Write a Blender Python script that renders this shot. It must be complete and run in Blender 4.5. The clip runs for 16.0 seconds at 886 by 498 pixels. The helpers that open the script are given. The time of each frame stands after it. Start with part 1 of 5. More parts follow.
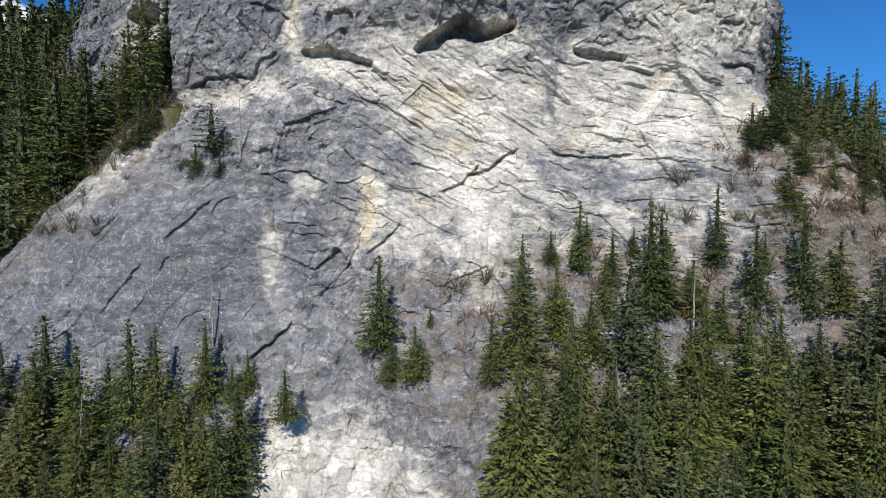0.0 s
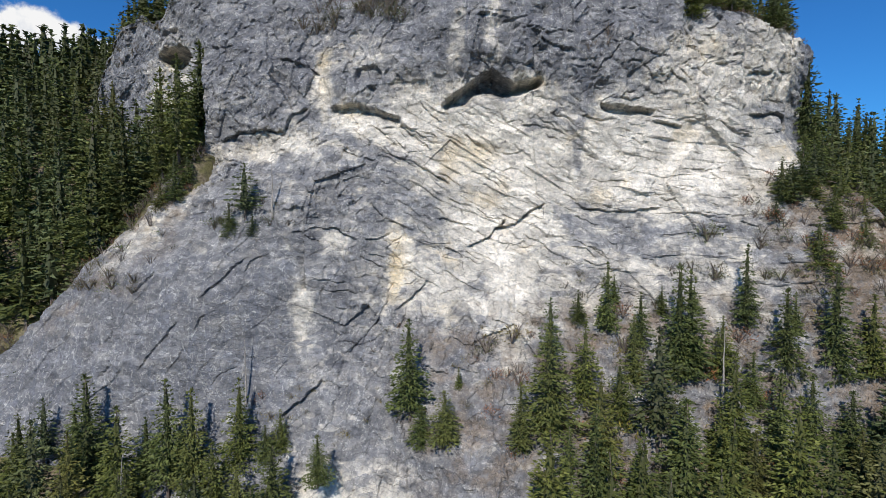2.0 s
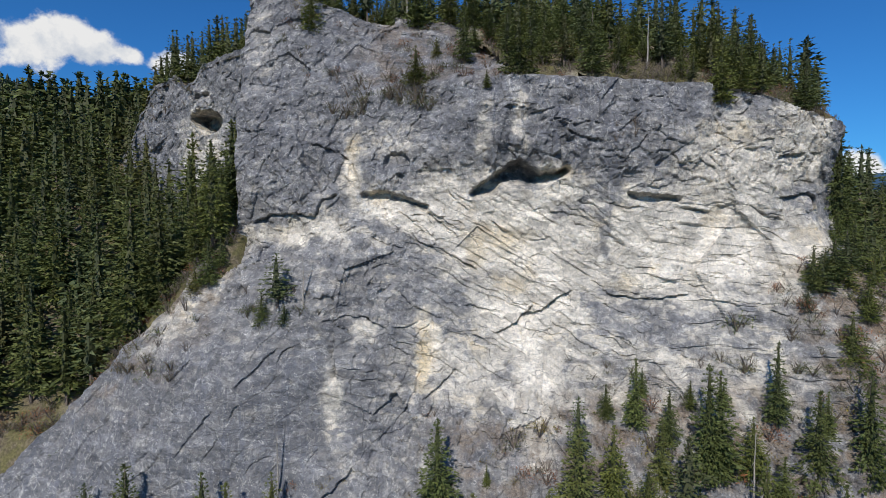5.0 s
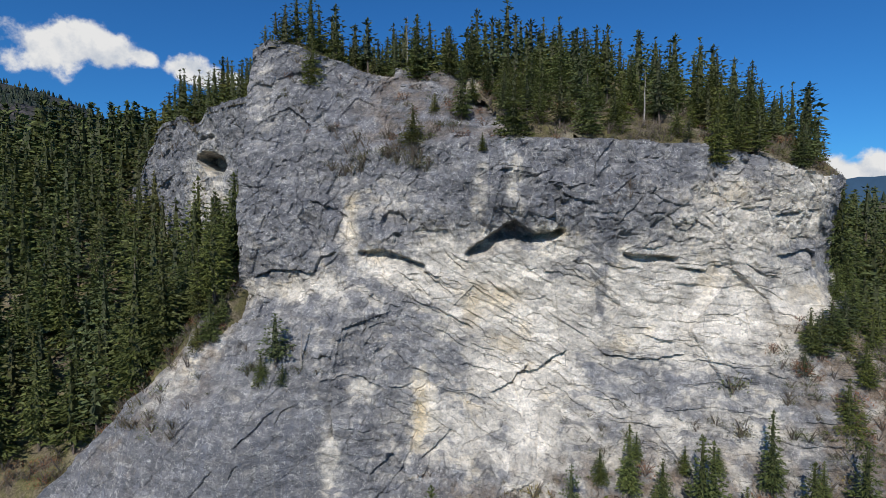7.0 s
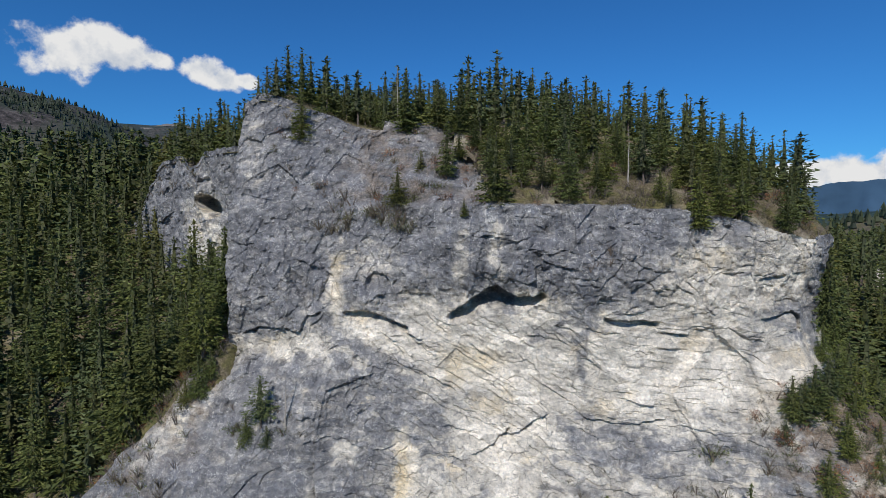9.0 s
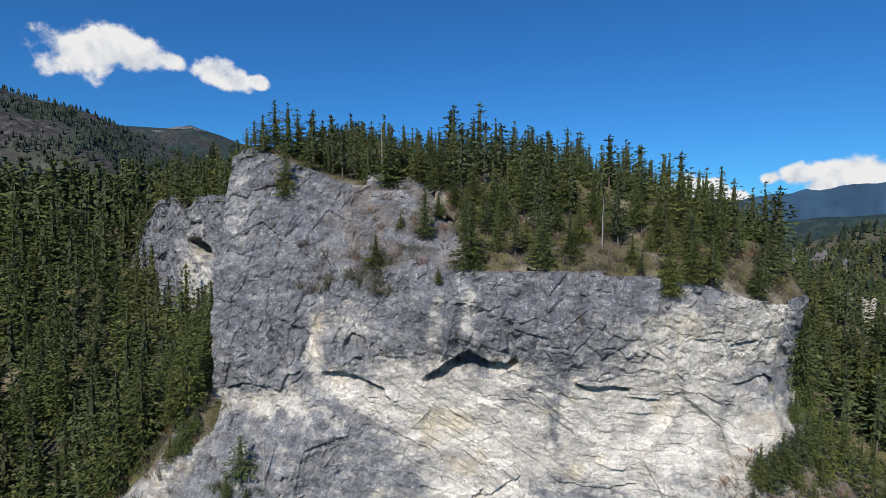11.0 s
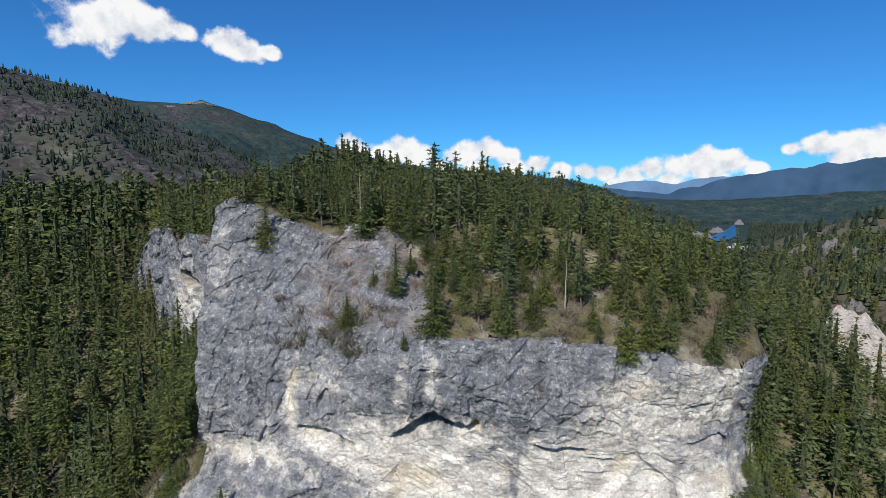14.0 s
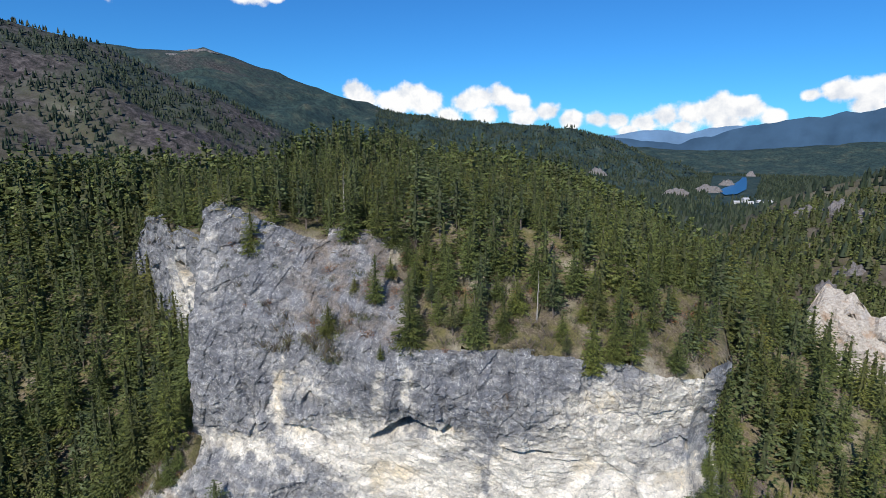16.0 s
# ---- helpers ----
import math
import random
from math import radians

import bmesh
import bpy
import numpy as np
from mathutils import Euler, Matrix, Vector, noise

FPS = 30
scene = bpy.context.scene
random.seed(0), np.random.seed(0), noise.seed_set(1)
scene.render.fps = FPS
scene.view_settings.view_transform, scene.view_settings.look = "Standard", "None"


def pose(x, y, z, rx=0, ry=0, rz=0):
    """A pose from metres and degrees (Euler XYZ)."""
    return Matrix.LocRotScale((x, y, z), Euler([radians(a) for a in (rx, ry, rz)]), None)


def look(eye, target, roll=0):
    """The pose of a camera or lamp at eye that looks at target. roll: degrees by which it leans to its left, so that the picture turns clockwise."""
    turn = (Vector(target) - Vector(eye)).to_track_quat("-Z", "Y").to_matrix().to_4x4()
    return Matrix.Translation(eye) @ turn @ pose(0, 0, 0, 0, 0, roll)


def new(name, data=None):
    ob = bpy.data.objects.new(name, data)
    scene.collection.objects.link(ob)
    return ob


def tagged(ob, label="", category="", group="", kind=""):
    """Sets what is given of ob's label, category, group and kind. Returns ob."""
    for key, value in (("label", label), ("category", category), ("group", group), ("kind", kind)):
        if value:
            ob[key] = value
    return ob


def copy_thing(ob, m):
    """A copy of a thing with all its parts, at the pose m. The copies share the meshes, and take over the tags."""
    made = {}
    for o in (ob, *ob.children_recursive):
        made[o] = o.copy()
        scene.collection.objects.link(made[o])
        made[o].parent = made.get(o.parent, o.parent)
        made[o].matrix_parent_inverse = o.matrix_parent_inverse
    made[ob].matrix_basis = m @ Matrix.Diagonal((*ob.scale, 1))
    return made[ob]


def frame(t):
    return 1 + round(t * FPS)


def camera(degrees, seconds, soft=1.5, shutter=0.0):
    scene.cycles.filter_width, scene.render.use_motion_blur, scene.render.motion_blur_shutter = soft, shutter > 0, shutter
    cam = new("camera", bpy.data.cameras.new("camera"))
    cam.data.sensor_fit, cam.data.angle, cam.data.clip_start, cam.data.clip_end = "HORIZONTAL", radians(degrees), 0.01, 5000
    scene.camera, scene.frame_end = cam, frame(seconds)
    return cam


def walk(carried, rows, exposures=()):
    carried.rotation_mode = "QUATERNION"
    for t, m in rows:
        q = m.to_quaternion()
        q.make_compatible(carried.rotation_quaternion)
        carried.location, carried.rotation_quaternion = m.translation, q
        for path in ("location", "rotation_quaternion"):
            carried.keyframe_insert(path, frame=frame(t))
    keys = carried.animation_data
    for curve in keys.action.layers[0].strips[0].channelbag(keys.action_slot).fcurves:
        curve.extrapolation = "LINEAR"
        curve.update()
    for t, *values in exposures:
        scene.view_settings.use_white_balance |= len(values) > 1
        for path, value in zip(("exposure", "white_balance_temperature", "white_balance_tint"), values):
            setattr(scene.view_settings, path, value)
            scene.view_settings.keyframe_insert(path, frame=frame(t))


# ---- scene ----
cam = camera(78.5, 16.0, soft=0.4)
METRES, EYE, TILT, LEAN, TURN = 80.0, 40.0, -3.0, 0.0, 0.0
ROWS = [
    (0.0, 0.0, 0.0, 0.0, -0.0, 0.0, -0.0),
    (0.5, -0.0041, -0.0036, 0.0229, 0.49, 0.03, -0.03),
    (1.0, -0.009, -0.0066, 0.0477, 0.91, 0.06, -0.06),
    (1.5, -0.0136, -0.0087, 0.0719, 1.34, 0.08, -0.04),
    (2.0, -0.0191, -0.0108, 0.0961, 1.75, 0.12, -0.08),
    (2.5, -0.0243, -0.0128, 0.1205, 2.14, 0.16, -0.11),
    (3.0, -0.0299, -0.0149, 0.1466, 2.53, 0.2, -0.14),
    (3.5, -0.0346, -0.0171, 0.1725, 2.85, 0.22, -0.14),
    (4.0, -0.0365, -0.0191, 0.1975, 3.17, 0.29, -0.14),
    (6.5, -0.0134, -0.0305, 0.3313, 4.78, 0.43, -0.21),
    (7.0, -0.0036, -0.0326, 0.3582, 5.08, 0.47, -0.2),
    (7.5, 0.0076, -0.0344, 0.3859, 5.39, 0.51, -0.26),
    (8.0, 0.0209, -0.0361, 0.4155, 5.72, 0.53, -0.31),
    (8.5, 0.0348, -0.038, 0.4458, 5.98, 0.54, -0.35),
    (9.0, 0.0506, -0.0393, 0.4755, 6.29, 0.53, -0.38),
    (11.5, 0.1318, -0.0612, 0.6283, 7.5, 0.57, -0.56),
    (12.0, 0.1472, -0.0664, 0.6577, 7.76, 0.59, -0.58),
    (12.5, 0.1629, -0.0707, 0.6887, 7.98, 0.34, -0.63),
    (13.0, 0.1791, -0.0749, 0.7206, 8.21, -0.11, -0.67),
    (13.5, 0.1955, -0.0782, 0.7517, 8.44, -1.07, -0.64),
    (14.0, 0.2115, -0.0811, 0.7841, 8.66, -2.41, -0.61),
    (14.5, 0.2283, -0.0844, 0.8176, 8.87, -3.77, -0.65),
    (15.0, 0.2452, -0.0877, 0.851, 9.09, -5.08, -0.62),
    (15.5, 0.2622, -0.0905, 0.885, 9.28, -6.39, -0.68),
    (16.0, 0.28, -0.0932, 0.92, 9.52, -7.75, -0.66),
]
walk(cam, [(t, pose(0, 0, EYE, TILT, LEAN, TURN) @ pose(METRES * x, METRES * y, METRES * z, 90 + pitch, roll, yaw)) for t, x, y, z, yaw, pitch, roll in ROWS],
     exposures=[(0, 0.06), (2.5, 0.0), (5, -0.14), (8, -0.21), (10, -0.16), (12.5, -0.02), (14.5, 0.08), (16, 0.15)])

# ---------------------------------------------------------------- world, sun
SUN_EL, SUN_AZ = 40.0, 192.0          # height; bearing clockwise from +y (behind the camera, a little to its left)
world = bpy.data.worlds.new("world")
scene.world = world
world.use_nodes = True
wt = world.node_tree
sky = wt.nodes.new("ShaderNodeTexSky")
sky.sky_type, sky.sun_disc = "NISHITA", False
sky.sun_elevation, sky.sun_rotation = radians(SUN_EL), radians(SUN_AZ)
sky.air_density, sky.dust_density, sky.ozone_density, sky.altitude = 1.0, 0.4, 2.2, 900


def clouds_over(sky_colour):
    """Fair-weather clouds in the sky: soft heaps round given bearings and heights (degrees), on the clear sky."""
    N, L = wt.nodes, wt.links
    heaps = [(-41.2, 14.6, 2.9), (-38.8, 15.6, 2.6), (-36.4, 14.9, 2.3), (-33.8, 15.0, 1.3), (-30.0, 14.5, 1.7), (-28.2, 13.7, 1.6), (-26.0, 13.9, 1.0),
             (-18.7, 5.5, 1.4), (-17.6, 4.7, 1.1), (-14.6, 4.6, 1.7), (-13.0, 5.2, 1.9), (-11.0, 4.6, 1.7), (-7.4, 4.5, 1.5), (-5.6, 4.9, 1.8), (-3.6, 5.1, 1.7), (-2.2, 4.4, 1.4), (-9.0, 3.2, 1.2), (-5.0, 3.3, 1.3), (-1.2, 3.0, 1.4), (1.2, 3.4, 1.4), (3.2, 2.7, 1.3), (6.0, 2.6, 1.2), (7.8, 2.5, 1.1),
             (10.4, 2.3, 1.3), (12.4, 2.8, 1.6), (14.4, 3.2, 1.8), (16.8, 3.4, 1.9), (19.2, 3.4, 1.6), (21.2, 2.7, 1.3), (9.0, 1.5, 1.0), (13.5, 1.9, 1.3), (17.6, 2.1, 1.3), (23.6, 4.4, 1.0), (25.6, 4.6, 1.4), (28.0, 4.7, 1.7), (30.4, 4.6, 2.0), (33.2, 4.3, 2.4), (27.6, 3.5, 1.2), (31.0, 3.4, 1.5)]
    tc = N.new("ShaderNodeTexCoord")
    flat = N.new("ShaderNodeVectorMath")
    flat.operation = "MULTIPLY"
    flat.inputs[1].default_value = (1, 1, 1.55)
    L.new(tc.outputs["Generated"], flat.inputs[0])
    best = None
    for az, el, r in heaps:
        a, e = radians(az), radians(el)
        dist = N.new("ShaderNodeVectorMath")
        dist.operation = "DISTANCE"
        dist.inputs[1].default_value = (math.sin(a) * math.cos(e), math.cos(a) * math.cos(e), math.sin(e) * 1.55)
        L.new(flat.outputs[0], dist.inputs[0])
        near = N.new("ShaderNodeMapRange")
        near.clamp = False
        near.inputs["From Min"].default_value, near.inputs["From Max"].default_value = radians(r) * 1.6, 0.0
        L.new(dist.outputs["Value"], near.inputs["Value"])
        if best is None:
            best = near.outputs[0]
        else:
            top = N.new("ShaderNodeMath")
            top.operation = "SMOOTH_MAX"
            top.inputs[2].default_value = 0.25
            L.new(best, top.inputs[0])
            L.new(near.outputs[0], top.inputs[1])
            best = top.outputs[0]

    def billow(shift, scale, detail):
        v = N.new("ShaderNodeVectorMath")
        v.inputs[1].default_value = shift
        L.new(tc.outputs["Generated"], v.inputs[0])
        n = N.new("ShaderNodeTexNoise")
        n.inputs["Scale"].default_value, n.inputs["Detail"].default_value, n.inputs["Roughness"].default_value = scale, detail, 0.58
        L.new(v.outputs[0], n.inputs["Vector"])
        return n.outputs["Fac"]

    def sums(op, a, b):
        n = N.new("ShaderNodeMath")
        n.operation = op
        for s, v in ((n.inputs[0], a), (n.inputs[1], b)):
            if hasattr(v, "links"):
                L.new(v, s)
            else:
                s.default_value = v
        return n.outputs[0]
    rough = billow((0, 0, 0), 19.0, 8.0)
    body = sums("ADD", best, sums("MULTIPLY", sums("SUBTRACT", rough, 0.5), 1.55))
    cover = N.new("ShaderNodeMapRange")
    cover.interpolation_type = "SMOOTHSTEP"
    cover.inputs["From Min"].default_value, cover.inputs["From Max"].default_value = 0.24, 0.56
    L.new(body, cover.inputs["Value"])
    above = billow((0.005, 0, 0.017), 19.0, 6.0)
    light = sums("ADD", 0.66, sums("MULTIPLY", sums("SUBTRACT", rough, above), 1.5))
    tone = N.new("ShaderNodeValToRGB")
    tone.color_ramp.elements[0].position, tone.color_ramp.elements[0].color = 0.3, (5.4, 6.0, 7.0, 1)
    tone.color_ramp.elements[1].position, tone.color_ramp.elements[1].color = 0.72, (9.0, 9.0, 9.0, 1)
    L.new(light, tone.inputs["Fac"])
    m = N.new("ShaderNodeMix")
    m.data_type = "RGBA"
    L.new(cover.outputs[0], m.inputs["Factor"])
    L.new(sky_colour, m.inputs["A"])
    L.new(tone.outputs["Color"], m.inputs["B"])
    return m.outputs["Result"]


clear = wt.nodes.new("ShaderNodeMix")
clear.data_type, clear.blend_type = "RGBA", "MULTIPLY"
clear.inputs["Factor"].default_value, clear.inputs["B"].default_value = 1.0, (0.21, 0.67, 1.15, 1)
wt.links.new(sky.outputs[0], clear.inputs["A"])
wt.links.new(clouds_over(clear.outputs["Result"]), wt.nodes["Background"].inputs[0])
wt.nodes["Background"].inputs[1].default_value = 0.10
sun = new("sun", bpy.data.lights.new("sun", "SUN"))
sun.data.energy, sun.data.angle, sun.data.color = 4.8, radians(0.55), (1.0, 0.95, 0.88)
sun.matrix_world = look((0, 0, 0), (-math.sin(radians(SUN_AZ)) * math.cos(radians(SUN_EL)),
                                    -math.cos(radians(SUN_AZ)) * math.cos(radians(SUN_EL)), -math.sin(radians(SUN_EL))))

# ---------------------------------------------------------------- noise
# <fields>
def hash01(ix, iy, seed):
    n = (ix.astype(np.int64) * 374761393 + iy.astype(np.int64) * 668265263 + seed * 1274126177) & 0xFFFFFFFF
    n = ((n ^ (n >> 13)) * 1103515245) & 0xFFFFFFFF
    n = ((n ^ (n >> 16)) * 2246822519) & 0xFFFFFFFF
    return ((n ^ (n >> 15)) & 0xFFFFFF) / float(0xFFFFFF)


def vnoise(x, y, seed=0):
    """Smooth gradient noise, about -1 to 1."""
    ix, iy = np.floor(x), np.floor(y)
    fx, fy = x - ix, y - iy
    u, v = fx * fx * fx * (fx * (fx * 6 - 15) + 10), fy * fy * fy * (fy * (fy * 6 - 15) + 10)

    def corner(dx, dy):
        a = hash01(ix + dx, iy + dy, seed) * 2 * np.pi
        return np.cos(a) * (fx - dx) + np.sin(a) * (fy - dy)
    a = corner(0, 0) * (1 - u) + corner(1, 0) * u
    b = corner(0, 1) * (1 - u) + corner(1, 1) * u
    return (a * (1 - v) + b * v) * 1.5


def fbm(x, y, seed=0, octaves=4, gain=0.5):
    total, amp, norm = 0.0, 1.0, 0.0
    for o in range(octaves):
        total = total + amp * vnoise(x * 2 ** o + 17.3 * o, y * 2 ** o - 9.1 * o, seed + o)
        norm += amp
        amp *= gain
    return total / norm


def blocks(x, y, seed, tilt=0.85):
    """Broken rock: random plane facets on jittered cells; about -1 to 1, and how near the joint is (0 at the joint)."""
    ix, iy = np.floor(x), np.floor(y)
    best = np.full(x.shape, 9.0)
    second = np.full(x.shape, 9.0)
    val = np.zeros(x.shape)
    for dx in (-1, 0, 1):
        for dy in (-1, 0, 1):
            cx, cy = ix + dx, iy + dy
            px, py = cx + hash01(cx, cy, seed), cy + hash01(cx, cy, seed + 1)
            d = np.hypot(x - px, y - py)
            v = (hash01(cx, cy, seed + 2) * 2 - 1) + tilt * ((hash01(cx, cy, seed + 3) * 2 - 1) * (x - px) + (hash01(cx, cy, seed + 4) * 2 - 1) * (y - py)) * 2
            near = d < best
            second = np.where(near, best, np.minimum(second, d))
            val = np.where(near, v, val)
            best = np.where(near, d, best)
    return val * (0.35 + 0.65 * np.clip((second - best) / 0.22, 0, 1)), second - best


def step(a, b, v):
    t = np.clip((v - a) / (b - a), 0, 1)
    return t * t * (3 - 2 * t)


def bell(v, centre, width):
    return np.exp(-((v - centre) / width) ** 2)


# ---------------------------------------------------------------- the lie of the land
# cross-sections of the rock face: how far back it stands, by level (rows) and along it (columns)
FACE_X = np.array([-66, -50, -36, -22, -10, 2, 16, 30, 42, 52.0])
FACE_Z = np.array([8, 20, 30, 40, 50, 58, 66, 73, 81.0])
FACE_Y = np.array([
    [66.9, 66.4, 62.2, 60.3, 58.7, 56.6, 56.7, 58.2, 59.3, 60.0],
    [72.2, 70.0, 68.0, 67.0, 65.1, 60.2, 61.7, 63.8, 64.6, 65.0],
    [76.9, 71.0, 69.7, 72.0, 71.7, 69.2, 68.6, 69.4, 69.4, 69.3],
    [81.0, 74.4, 70.6, 73.3, 75.6, 76.6, 75.5, 75.3, 74.3, 73.3],
    [84.0, 80.5, 77.3, 75.2, 77.6, 79.8, 79.4, 79.8, 79.9, 78.8],
    [86.3, 84.2, 83.4, 79.0, 79.0, 79.9, 79.8, 81.1, 84.0, 86.0],
    [88.5, 86.9, 83.2, 81.0, 79.2, 78.4, 79.6, 80.4, 84.3, 89.7],
    [90.4, 88.6, 83.6, 82.2, 78.9, 75.3, 77.8, 79.7, 83.0, 88.0],
    [92.5, 90.5, 86.2, 85.0, 81.2, 77.1, 79.2, 81.4, 83.8, 89.0]])


def spline(t, knots, values):
    """Smooth interpolation of rows of values (first axis) at the knots."""
    i = np.clip(np.searchsorted(knots, t) - 1, 0, len(knots) - 2)
    u = np.clip((t - knots[i]) / (knots[i + 1] - knots[i]), 0, 1)
    slope = np.gradient(values, knots, axis=0)
    h = knots[i + 1] - knots[i]
    return ((1 + 2 * u) * (1 - u) ** 2 * values[i] + u * (1 - u) ** 2 * h * slope[i]
            + u * u * (3 - 2 * u) * values[i + 1] + u * u * (u - 1) * h * slope[i + 1])


def loft(x, z):
    zi = np.clip(z, FACE_Z[0], FACE_Z[-1])
    xi = np.clip(x, FACE_X[0], FACE_X[-1])
    i = np.clip(np.searchsorted(FACE_Z, zi) - 1, 0, len(FACE_Z) - 2)
    rows = np.stack([spline(xi, FACE_X, FACE_Y[k]) for k in range(len(FACE_Z))])
    slope = np.gradient(rows, FACE_Z, axis=0)
    h = FACE_Z[i + 1] - FACE_Z[i]
    u = (zi - FACE_Z[i]) / h
    pick = lambda a, k: np.take_along_axis(a, k[None], 0)[0]
    y = ((1 + 2 * u) * (1 - u) ** 2 * pick(rows, i) + u * (1 - u) ** 2 * h * pick(slope, i)
         + u * u * (3 - 2 * u) * pick(rows, i + 1) + u * u * (u - 1) * h * pick(slope, i + 1))
    y = y + np.maximum(z - 81, 0) * np.interp(x, [-40, -34, -20, -8, 5], [0.42, 0.5, 0.85, 1.25, 2.6])
    return y - np.maximum(8 - z, 0) * 0.8


def face(x, z):
    """The plain form of the rock: its y at x and height z."""
    y = loft(x, z)
    # left of the tower the rock runs out into a wooded slope, and a wing of rock stands back behind it
    wing = np.interp(x, [-110, -103, -84, -62.5, -50, -44], [185, 146, 133, 115.5, 105, 100]) - (z - 85) * 0.04
    edge = x + (z - 60) * 0.09
    limit = np.interp(edge, [-100, -80, -68.5, -56.5, -48.6, -41.6, -40.2], [6, 21, 31, 43, 51, 60, 112]) + 3.0 * fbm(x / 7, z / 7, 57) * step(-41, -46, x)
    y = np.minimum(y + 6 * np.maximum(z - limit, 0), np.maximum(wing, y))
    # the right-hand edge, where the wall turns away
    over = 1.2 * step(64, 76, z)
    y = y + np.maximum(x - 50 - over, 0) * 0.9 * step(48, 58, z) + np.maximum(x - 57 - over, 0) * 5.0 * step(45, 56, z) + np.maximum(x - 66, 0) * 3
    return y


def plateau(x, y):
    right = np.maximum(x, 0)
    h = 101 - 0.0036 * right ** 2 - 0.1 * right - 0.2 * np.clip(-48 - x, 0, 40)
    far = np.hypot(x, y - 60)
    h = h - 0.02 * np.maximum(far - 120, 0) - 0.2 * np.maximum(far - 420, 0)
    return np.maximum(h, -14 + 0 * x)


def summit(x, y):
    """The top of the cliff: bench, tower head and the wooded crown."""
    yr = np.interp(x, [12, 26, 37, 57, 75, 100], [78, 82, 85.2, 101, 136, 175])
    lift = np.interp(x, [-26, -17, -9, 0], [14, 8, 4.5, 0])
    lift = lift + 4 * fbm(x / 5, y / 5, 55) * step(-30, -14, x) * step(4, -6, x)
    h = np.minimum(plateau(x, y), 81 + 0.6 * (y - yr) + lift)
    brow = 94.5 + 0.25 * (y - 97) + 8.5 * np.where(x > -40, bell(x, -40, 13), bell(x, -40, 7)) * bell(y, 99, 10)
    h = np.where(x < 6, np.minimum(h + 12 * step(-4, -10, x) * bell(x, -40.5, 9), brow + 30 * step(-6, 6, x)), h)
    h = np.where(x < -46, np.minimum(plateau(x, y), 94 + 0.04 * (y - 110) - 0.9 * np.maximum(-84 - x, 0) + 2 * bell(x, -80, 7) - 3 * bell(x, -70, 4)), h)
    return h + 0.6 * fbm(x / 7, y / 7, 51)


def rim_level(x, z):
    """The level at which the rim is sought: the wall's own brow on the right, the tower's flank falling to it."""
    return np.minimum(z, np.interp(x + 2.5 * fbm(x / 5, np.minimum(z, 110) / 5, 58), [-12, -4, 4], [107, 91, 81]))


def on_top(x, y, z):
    """True where the top of the hill lies over solid rock."""
    return y > face(x, rim_level(x, z))


def crest(bearing, stops):
    return np.interp(bearing, [a for a, b in stops], [b for a, b in stops])


# ridges seen from afar: bearing (degrees, clockwise from +y) and the height of the skyline above the eye's level, degrees
NEAR_RIDGE = [(-75, 13.4), (-48.5, 10.2), (-40, 8.3), (-34, 6.0), (-30, 4.2), (-26, 2.2), (-21, 0.0), (-15, -3), (0, -8)]
MID_RIDGE = [(-60, 9), (-41, 8.6), (-36, 8.2), (-33.5, 8.6), (-32, 9.1), (-30.5, 8.4), (-26, 6.9), (-20, 5.1), (-15, 3.6), (-11, 3.0), (-5, 2.4), (2, 1.9), (7, 1.0), (12, -1), (20, -4)]
BACK_HILLS = [(-60, -2), (0, -1), (6, 0.2), (12, -0.2), (16, -0.35), (20, -0.3), (26, 0.2), (31, 0.6), (45, 1), (70, 0)]
RIGHT_HILL = [(-60, -12), (15, -12), (18, -8.5), (21, -6.8), (24, -4.8), (27, -3.4), (31, -2.4), (40, 0), (70, 2)]
EYE_TOP = 113.0


def land(x, y):
    """The ground sheet outside the rock, out to the skyline."""
    d = np.hypot(x, y)
    b = np.degrees(np.arctan2(x, y))
    slope = 33 + 0.72 * (y - 83) + 0.98 * np.clip(x + 68, 0, 26) * step(74, 82, y) * step(-36, -41, x)
    slope = slope - 8 * step(-22, -28, x) * step(80, 72, y) - 11 * step(-28, -22, x) * step(7, 1, x) * step(72, 64, y)
    slope = np.maximum(slope, -28 + 0.02 * np.abs(y))
    slope = slope - 3.0 * step(-55, -70, x) * step(70, 80, y)
    near = np.minimum(slope, plateau(x, y))
    near = near + (1.2 * fbm(x / 18, y / 18, 61) + 0.35 * fbm(x / 4, y / 4, 62)) * step(20, 60, d)
    rough = fbm(x / 160, y / 160, 63, 5)
    front = step(-0.2, 0.2, y / np.maximum(d, 1))

    def ridge(stops, inner, outer, bumps):
        top = EYE_TOP + np.tan(np.radians(crest(b, stops))) * outer
        return -60 + (top + 60) * np.clip((d - inner) / (outer - inner), 0, 1.02) ** 1.15 - 0.4 * np.maximum(d - outer * 1.03, 0) + bumps * rough * step(inner, outer, d) * (1 - step(outer * 0.86, outer, d) * 0.8)
    far = np.maximum(ridge(NEAR_RIDGE, 330, 1150, 55), ridge(MID_RIDGE, 1000, 2900, 120))
    far = np.maximum(far, ridge(BACK_HILLS, 2650, 3600, 70))
    far = np.maximum(far, ridge(RIGHT_HILL, 240, 760, 30))
    valley = -16 + 8 * rough
    lake = step(3.0, 2.2, np.abs(b - 19)) * step(1500, 1650, d) * step(2900, 2700, d)
    valley = valley * (1 - lake) - 16 * lake
    return np.maximum(near, np.where(d > 200, np.maximum(far * front + (1 - front) * -28, valley * front - 28 * (1 - front)), near))
# </fields>

